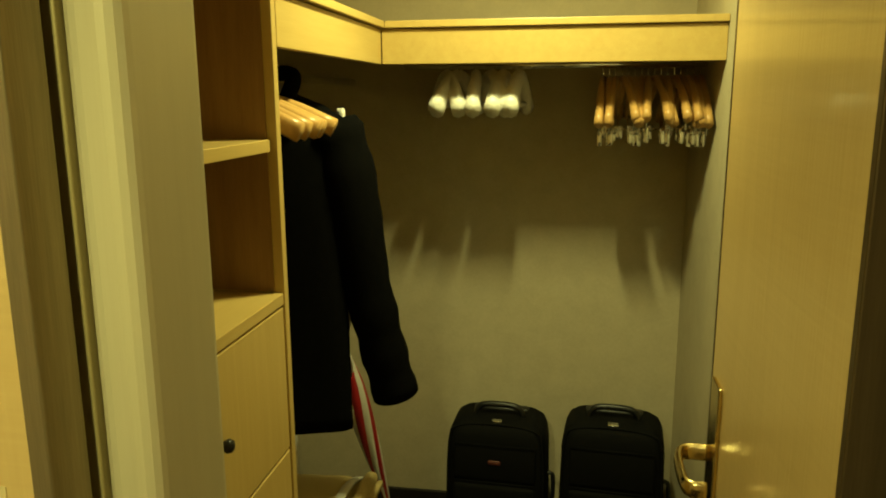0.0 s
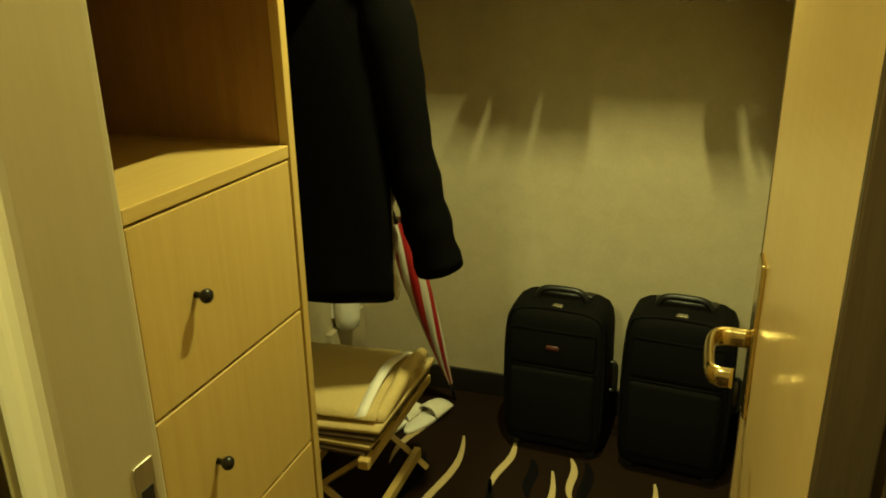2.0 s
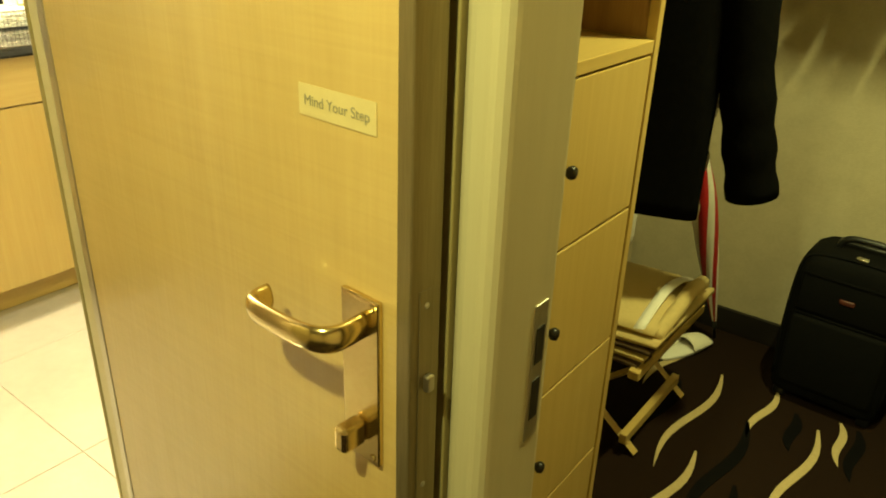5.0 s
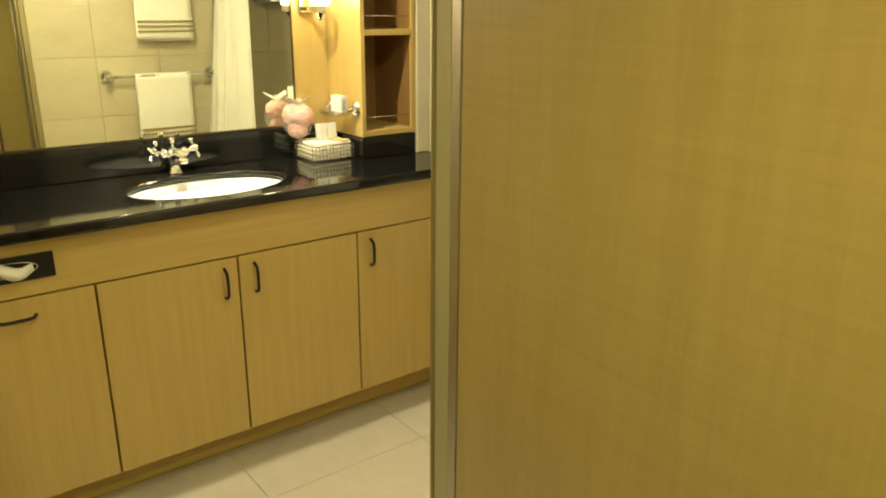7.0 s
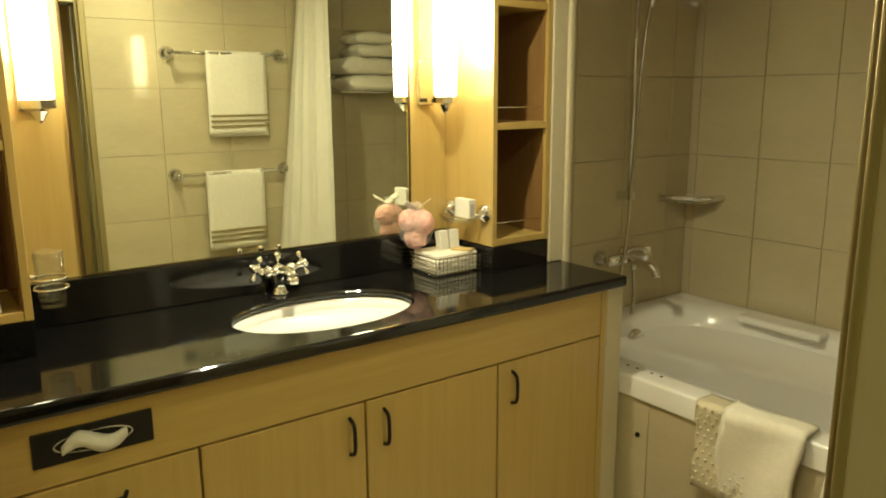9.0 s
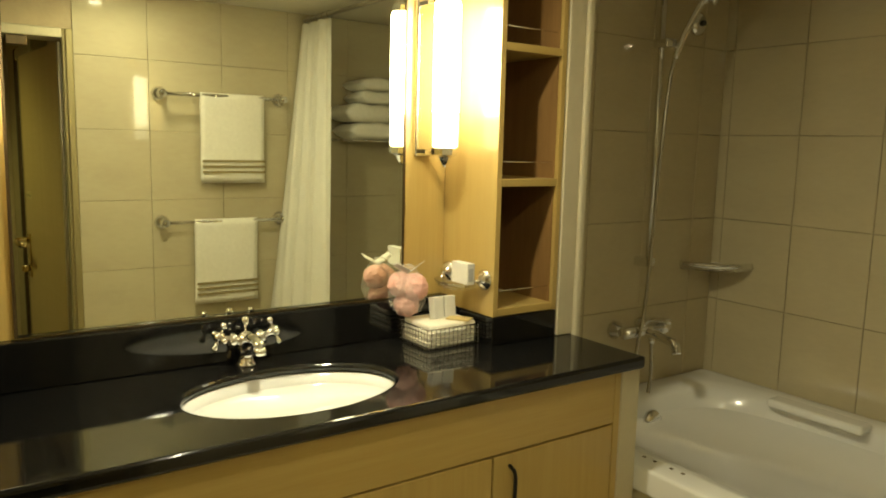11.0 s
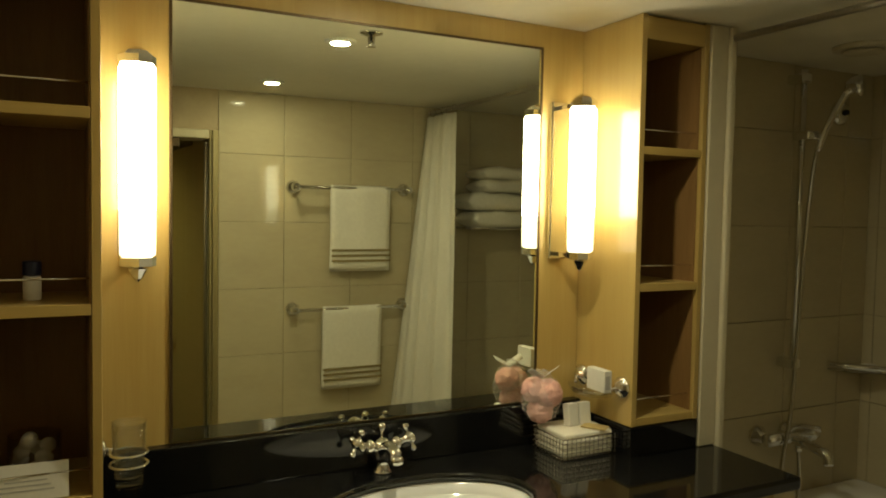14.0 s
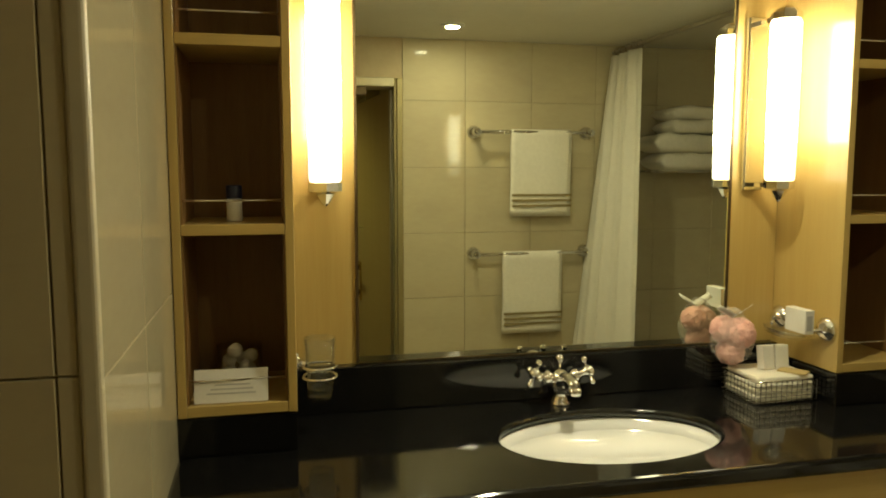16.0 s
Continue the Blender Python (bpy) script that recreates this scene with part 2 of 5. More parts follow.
def arc(points, steps=6):
    """A smooth line through the points."""
    P = [Vector(p) for p in points]
    P = [2 * P[0] - P[1]] + P + [2 * P[-1] - P[-2]]
    out = []
    for i in range(1, len(P) - 2):
        for s in range(steps):
            t = s / steps
            a, b, c, d = P[i - 1], P[i], P[i + 1], P[i + 2]
            out.append(0.5 * ((2 * b) + (c - a) * t + (2 * a - 5 * b + 4 * c - d) * t * t + (3 * b - a - 3 * c + d) * t ** 3))
    return out + [P[-2]]


def lathe(profile, base, axis="z", n=24, bm=None):
    """profile: (radius, height) pairs, turned round the axis through base."""
    bm = bm or bmesh.new()
    base = Vector(base)
    turn = {"z": Matrix(), "x": Matrix.Rotation(radians(90), 4, "Y"), "y": Matrix.Rotation(radians(-90), 4, "X")}[axis]
    rings = [[bm.verts.new(base + turn @ Vector((r * math.cos(2 * math.pi * k / n), r * math.sin(2 * math.pi * k / n), h))) for k in range(n)] for r, h in profile]
    for r, s in zip(rings, rings[1:]):
        for k in range(n):
            bm.faces.new((r[k], r[(k + 1) % n], s[(k + 1) % n], s[k]))
    bm.faces.new(rings[0][::-1])
    bm.faces.new(rings[-1])
    return bm


def loft(rings, bm=None, caps=True):
    bm = bm or bmesh.new()
    R = [[bm.verts.new(p) for p in r] for r in rings]
    n = len(R[0])
    for r, s in zip(R, R[1:]):
        for k in range(n):
            bm.faces.new((r[k], r[(k + 1) % n], s[(k + 1) % n], s[k]))
    if caps:
        bm.faces.new(R[0][::-1])
        bm.faces.new(R[-1])
    return bm


def sheet(fn, nu, nv, thick, bm=None):
    """A cloth of given thickness over fn(u, v), u and v from 0 to 1."""
    bm = bm or bmesh.new()
    g = [[bm.verts.new(fn(i / nu, j / nv)) for j in range(nv + 1)] for i in range(nu + 1)]
    fs = [bm.faces.new((g[i][j], g[i + 1][j], g[i + 1][j + 1], g[i][j + 1])) for i in range(nu) for j in range(nv)]
    bmesh.ops.recalc_face_normals(bm, faces=fs)
    bmesh.ops.solidify(bm, geom=fs, thickness=thick)
    return bm


def setting(name, bm, mat, label, category="wall"):
    return tagged(part(name, bm, mat), label, category, kind="structure")


def lettering(words, size, m, parent, mat, name="lettering", align="CENTER"):
    c = bpy.data.curves.new(name, "FONT")
    c.body, c.size, c.align_x, c.align_y, c.extrude = words, size, align, "CENTER", 0.0002
    tmp = bpy.data.objects.new("tmp", c)
    me = bpy.data.meshes.new_from_object(tmp)
    bpy.data.objects.remove(tmp)
    me.materials.append(mat)
    ob = new(name, me)
    ob.matrix_world = m
    ob.parent = parent
    ob.matrix_parent_inverse = parent.matrix_world.inverted()
    return ob


# ---- structure ----
ZT = CEIL_H + 0.1
floor = setting("floor", box(0.60, 2.85, -1.6, 3.32, -0.1, 0.0), CARPET, "dark brown carpet with cream and black flame strokes", "carpet")
setting("bath_floor", box(-1.40, 0.48, -0.9, 3.33, -0.1, FB - 0.004), GROUT, "grouted bed under the pale bathroom floor tiles", "floor")
setting("threshold", box(0.44, 0.62, 0.22, 1.010, 0.0, FB + 0.006, 0.004), STEEL, "brushed steel raised door threshold", "threshold")
setting("wall_closet_back", box(0.62, 2.35, 3.22, 3.33, 0, CEIL_H), WALL, "closet back wall in beige vinyl wallcovering")
setting("wall_closet_east", box(2.25, 2.35, 1.19, 3.22, 0, CEIL_H), WALL, "closet side wall in beige vinyl wallcovering")
setting("wall_closet_west", box(0.64, 0.72, 1.16, 3.22, 0, CEIL_H), WALL, "closet side wall behind the hanging clothes")
setting("wall_closet_front_west", box(0.60, 1.36, 1.112, 1.16, 0, CEIL_H), HALLWALL, "hall wall beside the closet doorway")
setting("wall_closet_front_east", box(2.22, 2.75, 1.05, 1.18, 0, CEIL_H), HALLWALL, "hall wall on the hinge side of the closet")
setting("wall_over_closet_door", box(1.36, 2.22, 1.05, 1.18, 2.16, CEIL_H), HALLWALL, "wall above the closet doorway")
setting("wall_hall_east", box(2.75, 2.85, -1.5, 1.18, 0, CEIL_H), HALLWALL, "hall side wall in beige wallcovering")
setting("wall_hall_south", box(0.5, 2.85, -1.6, -1.5, 0, CEIL_H), HALLWALL, "hall end wall in beige wallcovering")
setting("wall_bath_east_north", box(0.48, 0.60, 1.094, 3.33, -0.1, CEIL_H), GROUT, "bathroom wall with towel bars, tiled inside")
setting("wall_bath_east_south", box(0.48, 0.60, -1.5, 0.175, -0.1, CEIL_H), HALLWALL, "wall beside the bathroom doorway")
setting("wall_over_bath_door", box(0.48, 0.60, 0.175, 1.094, 2.095, CEIL_H), HALLWALL, "wall above the bathroom doorway")
setting("wall_bath_west", box(-1.40, -1.308, 0.2, 3.33, -0.1, CEIL_B), GROUT, "bathroom wall behind vanity and bath")
setting("wall_bath_north", box(-1.308, 0.48, 3.238, 3.33, -0.1, CEIL_B), GROUT, "bathroom wall along the bath")
setting("wall_bath_south", box(-1.40, -0.358, -0.9, 0.267, -0.1, CEIL_B), GROUT, "tiled pier beside the vanity")
setting("wall_niche_south", box(-0.358, 0.48, -0.9, -0.8, -0.1, CEIL_B), CREAMPAINT, "plain wall closing the bathroom")
setting("ceiling_bath", box(-1.40, 0.48, -0.9, 3.33, CEIL_B, CEIL_B + 0.08), CEIL, "cream painted bathroom ceiling", "ceiling")
setting("ceiling_hall", box(0.48, 2.85, -1.6, 3.33, CEIL_H, ZT), CEIL, "cream painted hall and closet ceiling", "ceiling")

setting("baseboard_back", box(0.72, 2.25, 3.205, 3.22, 0, 0.10, 0.003), BLACKWOOD, "black skirting board along the closet back wall", "baseboard")
setting("baseboard_east", box(2.235, 2.25, 1.9, 3.205, 0, 0.10, 0.003), BLACKWOOD, "black skirting board along the closet side wall", "baseboard")

# closet door frame: rounded pale steel jamb with a strike plate
frame_c = thing("door_frame", (1.41, 1.1, 0), "pale painted steel closet door frame with strike plate", "door frame", kind="structure")
part("jamb", box(1.386, 1.444, 1.032, 1.185, 0, 2.16, 0.020, 4), JAMB, frame_c)
# shadow between door leaf and jamb, put into a darker strip
part("jamb_shaded_side", box(1.3625, 1.3855, 1.034, 1.182, 0, 2.16, 0.002, 2), FRAMEPAINT_AND_SHADE, frame_c, "side of the jamb, darkened in colour for the shade there")
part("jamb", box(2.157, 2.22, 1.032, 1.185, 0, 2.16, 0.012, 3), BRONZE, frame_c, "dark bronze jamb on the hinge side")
part("head", box(1.446, 2.156, 1.036, 1.18, 2.09, 2.155, 0.012, 3), JAMB, frame_c)
sp = part("strike_plate", box(1.4442, 1.4462, 1.128, 1.158, 0.892, 1.095, 0.0008), STEEL, frame_c, "steel strike plate with two slots")
part("slot", box(1.4463, 1.4473, 1.134, 1.152, 1.01, 1.062), RUBBER, sp)
part("slot", box(1.4463, 1.4473, 1.134, 1.152, 0.925, 0.985), RUBBER, sp)

# bathroom door frame
frame_b = thing("door_frame", (0.54, 0.98, 0), "brass-toned steel bathroom door frame with stop bead", "door frame", kind="structure")
part("jamb", box(0.470, 0.512, 1.052, 1.0935, 0, 2.095, 0.004, 3), JAMB, frame_b)
for x0, y0 in ((0.446, 1.062), (0.4585, 1.050)):
    part("edge_bead", box(x0, x0 + 0.014, y0, 1.092, FB, 2.095, 0.005, 3), FRAMEPAINT_AND_SHADE, frame_b, "bronze-toned edge bead")
part("jamb", box(0.470, 0.606, 0.175, 0.218, 0, 2.095, 0.006, 3), JAMB, frame_b)
part("head", box(0.442, 0.604, 0.2185, 1.0495, 2.052, 2.0945, 0.006, 3), JAMB, frame_b)
hp = part("hinge_plate", box(0.474, 0.509, 1.0500, 1.0518, 1.73, 1.82, 0.0008), STEEL, frame_b, "steel hinge plate with screws")
for xx, zz in ((0.482, 1.745), (0.502, 1.765), (0.482, 1.785), (0.502, 1.805)):
    part("screw", lathe([(0.004, 0), (0.003, -0.0012)], (xx, 1.0499, zz), "y", 10), BRONZE, hp)
part("closer_block", box(0.448, 0.50, 0.84, 0.92, 2.01, 2.0515, 0.004), BRONZE, frame_b, "dark door closer block under the head")


# ---- doors ----
def lever(parent, x, y, z, along, out, length=0.135):
    """A D-shaped lever: from the spindle outwards, along the door and back to its face."""
    a, o = Vector(along), Vector(out)
    p = Vector((x, y, z))
    pts = arc([p, p + o * 0.045, p + o * 0.062 + a * 0.03, p + o * 0.064 + a * (length - 0.03), p + o * 0.055 + a * (length - 0.004), p + o * 0.03 + a * length], 5)
    return part("lever", sweep(pts, [0.0085] * len(pts), 14, flat=2.0), BRASS, parent, "polished brass lever handle", True)


leaf_b = thing("door", (0.99, 1.0, 0.02), "maple veneer bathroom door with metal edges, standing open", "door", kind="structure")
part("panel", box(0.549, 1.360, 0.974, 1.018, 0.02, 2.045), DOORWOOD, leaf_b)
part("hinge_edge", box(0.522, 0.549, 0.972, 1.020, 0.02, 2.045, 0.003), STEEL, leaf_b, "steel edge strip on the hinge side")
part("latch_edge", box(1.360, 1.382, 0.972, 1.020, 0.02, 2.045, 0.002), EDGE, leaf_b, "bronze edge channel with latch")
lp = part("latch_plate", box(1.3822, 1.3835, 0.985, 1.007, 0.86, 1.15, 0.0005), EDGE, leaf_b)
part("latch_bolt", box(1.3836, 1.393, 0.991, 1.003, 1.02, 1.042, 0.003), STEEL, lp)
for zz in (1.13, 0.88):
    part("screw", lathe([(0.004, 0), (0.003, 0.0012)], (1.3836, 0.996, zz), "x", 10), STEEL, lp)
bp_ = part("handle_plate", box(1.275, 1.338, 0.966, 0.9738, 0.895, 1.125, 0.002), BRASS, leaf_b, "brass handle plate")
lever(bp_, 1.315, 0.966, 1.09, (-1, 0, -0.04), (0, -1, 0), 0.14)
part("thumb_turn", box(1.296, 1.317, 0.930, 0.966, 0.922, 0.958, 0.006, 3), BRASS, bp_)
for zz in (1.115, 0.905):
    part("screw", lathe([(0.005, 0), (0.004, -0.002)], (1.327, 0.966, zz), "y", 10), BRASS, bp_)
for zz in (0.35, 1.85):
    part("hinge", lathe([(0.009, -0.05), (0.009, 0.05)], (0.528, 1.029, zz), "z", 12), STEEL, leaf_b)
stick = thing("sticker", (1.268, 0.9735, 1.335), "pale warning sticker on the bathroom door", "sticker")
part("label_film", box(1.206, 1.330, 0.9728, 0.9737, 1.312, 1.347), STICKER, stick)
lettering("Mind Your Step", 0.0165, pose(1.268, 0.9722, 1.3295, 90, 0, 0), stick, TEXTINK)
swing = Matrix.Translation((1.382, 0.996, 0)) @ Matrix.Rotation(radians(-4.6), 4, "Z") @ Matrix.Translation((-1.382, -0.996, 0))
for ob in (leaf_b, stick):
    ob.matrix_world = swing @ ob.matrix_world

leaf_c = thing("door", (2.135, 1.55, 0.02), "maple veneer closet door with brass lever, standing open", "door", kind="structure")
part("panel", box(2.114, 2.156, 1.215, 1.878, 0.02, 2.08), DOORWOOD, leaf_c)
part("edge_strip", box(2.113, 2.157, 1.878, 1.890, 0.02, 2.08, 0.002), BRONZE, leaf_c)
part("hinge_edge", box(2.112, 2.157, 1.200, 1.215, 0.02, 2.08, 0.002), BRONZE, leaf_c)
cp = part("handle_plate", box(2.1065, 2.1138, 1.78, 1.848, 0.89, 1.165, 0.002), BRASS, leaf_c, "brass handle plate")
lever(cp, 2.1065, 1.82, 1.02, (0, -1, -0.03), (-1, 0, 0), 0.14)
part("hinge", lathe([(0.009, -0.05), (0.009, 0.05)], (2.158, 1.196, 1.8), "z", 12), STEEL, leaf_c)


# ---- closet cabinet ----
cab = thing("closet_cabinet", (1.02, 1.5, 0), "tall maple closet cabinet with open shelves over drawers", "cabinet", kind="structure")
CY0, CY1, CX = 1.335, 1.83, 1.272
part("side_panel", box(0.76, CX, CY1 - 0.022, CY1, 0, 2.40, 0.002), MAPLE, cab)
part("side_panel", box(0.76, CX, CY0, CY0 + 0.022, 0, 2.40, 0.002), MAPLE, cab)
part("filler_panel", box(CX - 0.03, CX - 0.004, 1.187, CY0 - 0.002, 0, 2.40, 0.001), MAPLE, cab)
# shade of the open shelves is coloured into this back
part("back_panel", box(0.745, 0.76, CY0, CY1, 0, 2.40), MAPLE_SHADED, cab)
# added sheet over the side panel, darkened for the shade in the shelves
part("side_shade_sheet", box(0.762, CX - 0.02, CY1 - 0.026, CY1 - 0.0225, 1.312, 2.2), MAPLE_SHADED, cab)
part("plinth", box(0.78, CX - 0.03, CY0 + 0.024, CY1 - 0.024, 0, 0.06), BLACKWOOD, cab)
for zs in (1.285, 1.588, 1.90, 2.2):
    part("shelf", box(0.762, CX - (0 if zs < 1.3 else 0.012), CY0 + 0.023, CY1 - 0.027, zs, zs + 0.024, 0.002), MAPLE_H, cab)
for k in range(4):
    z0 = 0.062 + k * 0.306
    dr = part("drawer_front", box(CX - 0.02, CX - 0.001, CY0 + 0.025, CY1 - 0.029, z0, z0 + 0.301, 0.0025), MAPLE, cab)
    part("knob", lathe([(0.0055, 0), (0.005, 0.010), (0.010, 0.014), (0.0125, 0.020), (0.010, 0.027), (0.004, 0.029)], (CX - 0.001, 1.488, z0 + 0.155), "x", 16), BLACKMETAL, dr, "round black knob", True)

shelf = thing("hat_shelf", (1.7, 2.9, 1.79), "l-shaped maple hat shelf with deep fascia above the rails", "shelf", kind="structure")
part("fascia", box(1.252, 1.272, 1.832, 2.655, 1.785, 1.885, 0.002), MAPLE_H, shelf)
part("fascia", box(1.274, 2.249, 2.655, 2.675, 1.785, 1.885, 0.002), MAPLE_H, shelf)
part("board", box(0.722, 1.285, 1.832, 3.218, 1.888, 1.908, 0.002), MAPLE_H, shelf)
part("board", box(1.286, 2.249, 2.642, 3.218, 1.888, 1.908, 0.002), MAPLE_H, shelf)


def rail(a, b, label):
    r = thing("clothes_rail", a, label, "rail", kind="structure")
    part("bar", sweep([a, b], 0.0125, 14), CHROME, r, "", True)
    return r


rail((1.02, 1.832, 1.745), (1.02, 3.219, 1.745), "chrome clothes rail beside the cabinet")
rail((1.28, 2.95, 1.79), (2.249, 2.95, 1.79), "chrome clothes rail along the back wall")
dl = thing("tube_light", (1.72, 2.15, CEIL_H), "slim ceiling tube light in the closet", "lamp")
part("housing", box(1.685, 1.755, 2.02, 2.28, CEIL_H - 0.03, CEIL_H - 0.0005, 0.006), CREAMPAINT, dl)
for yy in (2.027, 2.273):
    part("end_cap", box(1.69, 1.75, yy - 0.006, yy + 0.006, CEIL_H - 0.052, CEIL_H - 0.031, 0.002), CREAMPAINT, dl)
dl = thing("downlight", (1.48, 0.05, CEIL_H), "recessed hall ceiling downlight", "lamp")
part("ring", lathe([(0.05, 0), (0.05, -0.006), (0.034, -0.008), (0.034, 0)], (1.48, 0.05, CEIL_H), "z"), CHROME, dl)


# ---- hangers and clothes ----
def hanger(at, yaw, mat, label, group, half=0.205, drop=0.10, r=0.011, clips=False, tilt=0, neck=0.085):
    """A hanger on a rail: at is the rail's centre; its shoulders lie along local x."""
    h = thing("coat_hanger", at, label, "hanger", group)
    hook = arc([(0.0, 0, -neck), (0, 0, -0.03), (0.018, 0, -0.005), (0.012, 0, 0.014), (-0.004, 0, 0.0165), (-0.016, 0, 0.006)], 5)
    z = -neck
    arm = arc([(-half, 0, z - drop), (-half * 0.6, 0, z - drop * 0.42), (-half * 0.2, 0, z - 0.006), (0, 0, z), (half * 0.2, 0, z - 0.006), (half * 0.6, 0, z - drop * 0.42), (half, 0, z - drop)], 4)
    m = pose(*at, 0, tilt, yaw)
    h.matrix_world = m
    bpy.context.view_layer.update()

    def local(name, bm, mt, lab=""):
        bm.transform(m)
        return part(name, bm, mt, h, lab, True)
    local("hook", sweep(hook, 0.002, 6), CHROME)
    n = len(arm)
    rr = [r * (0.75 + 0.55 * abs(2 * i / (n - 1) - 1)) for i in range(n)]
    local("shoulder_bar", sweep(arm, rr, 8, flat=1.3), mat)
    if clips:
        local("bar", sweep([(-half + 0.03, 0, z - drop + 0.01), (-half + 0.03, 0, z - drop - 0.035), (half - 0.03, 0, z - drop - 0.035), (half - 0.03, 0, z - drop + 0.01)], 0.002, 6), CHROME)
        for s in (-1, 1):
            local("clip", box(s * 0.13 - 0.012, s * 0.13 + 0.012, -0.008, 0.008, z - drop - 0.075, z - drop - 0.028, 0.003), CHROME)
    else:
        local("bar", sweep([(-half + 0.02, 0, z - drop + 0.012), (half - 0.02, 0, z - drop + 0.012)], r * 0.5, 6), mat)
    return h


random.seed(4)
for i in range(16):
    hanger((1.93 + i * 0.0200, 2.95, 1.802), 90 + random.uniform(-9, 9), HANGERWOOD, "polished wooden trouser hanger with metal clips on the rail", "wooden hangers on the back rail", clips=True, half=0.222, drop=0.125, tilt=random.uniform(-3, 3), neck=0.06)
for i in range(6):
    hanger((1.41 + i * 0.05 + random.uniform(-0.012, 0.012), 2.95, 1.802), 90 + random.uniform(-26, 26), SATIN, "white satin padded hanger on the rail", "padded hangers on the back rail", half=0.222, drop=0.105, r=0.020, neck=0.045)
for i in range(6):
    hanger((1.02, 1.90 + i * 0.038, 1.757), random.uniform(-7, 7), HANGERWOOD, "light wooden suit hanger on the side rail", "wooden hangers on the side rail", half=0.275, drop=0.085, r=0.013, neck=0.05)

jacket = thing("jacket", (1.03, 2.36, 0.76), "long black wool jacket on a hanger in the closet", "jacket")


def oval(cx, cy, z, a, b, n=28, rip=0.0, ph=0.0, power=2.4):
    out = []
    for k in range(n):
        t = 2 * math.pi * k / n
        c, s = math.cos(t), math.sin(t)
        w = 1 + rip * math.sin(5 * t + ph)
        out.append((cx + a * w * math.copysign(abs(c) ** (2 / power), c), cy + b * w * math.copysign(abs(s) ** (2 / power), s), z))
    return out


levels = ((0.775, 0.205, 0.095, 0.06), (0.815, 0.205, 0.09, 0.05), (1.0, 0.205, 0.085, 0.03), (1.2, 0.20, 0.085, 0.02), (1.4, 0.205, 0.09, 0.0), (1.55, 0.225, 0.085, 0.0), (1.63, 0.215, 0.07, 0.0), (1.67, 0.15, 0.06, 0.0), (1.70, 0.075, 0.05, 0.0))
part("body", loft([oval(1.035, 2.36, z - (0.0 if z > 0.8 else 0.0), a, b, 28, rp, z * 4) for z, a, b, rp in levels]), BLACKCLOTH, jacket, "", True)
for s in (-1, 1):
    pts = arc([(1.035 + s * 0.17, 2.36, 1.63), (1.035 + s * 0.205, 2.37, 1.48), (1.035 + s * 0.25, 2.39, 1.18), (1.035 + s * 0.282, 2.41, 1.0), (1.035 + s * 0.315, 2.43, 0.845)], 5)
    if s < 0:
        pts = [Vector((max(p.x, 0.79), p.y, p.z)) for p in pts]
    part("sleeve", sweep(pts, [0.066 + 0.004 * math.sin(i * 1.7) + (0.012 if 0 < i < 8 else 0) for i in range(len(pts))], 18), BLACKCLOTH, jacket, "", True)
part("collar", sweep(arc([(0.96, 2.30, 1.69), (0.965, 2.36, 1.745), (1.035, 2.42, 1.755), (1.105, 2.36, 1.745), (1.11, 2.30, 1.69)], 5), 0.021, 10), BLACKCLOTH, jacket, "", True)
hanger((1.02, 2.36, 1.757), 0, HANGERWOOD, "wooden hanger inside the black jacket", "", half=0.2, drop=0.07)
lace = thing("scarf", (1.19, 2.49, 0.75), "white lace-edged scarf hanging behind the jacket", "scarf")
part("cloth", sheet(lambda u, v: (1.175 + 0.022 * u + 0.008 * math.sin(v * 40), 2.49 + 0.008 * math.sin(u * 6), 0.71 + 0.95 * v), 3, 60, 0.004), WHITECLOTH, lace, "", True)


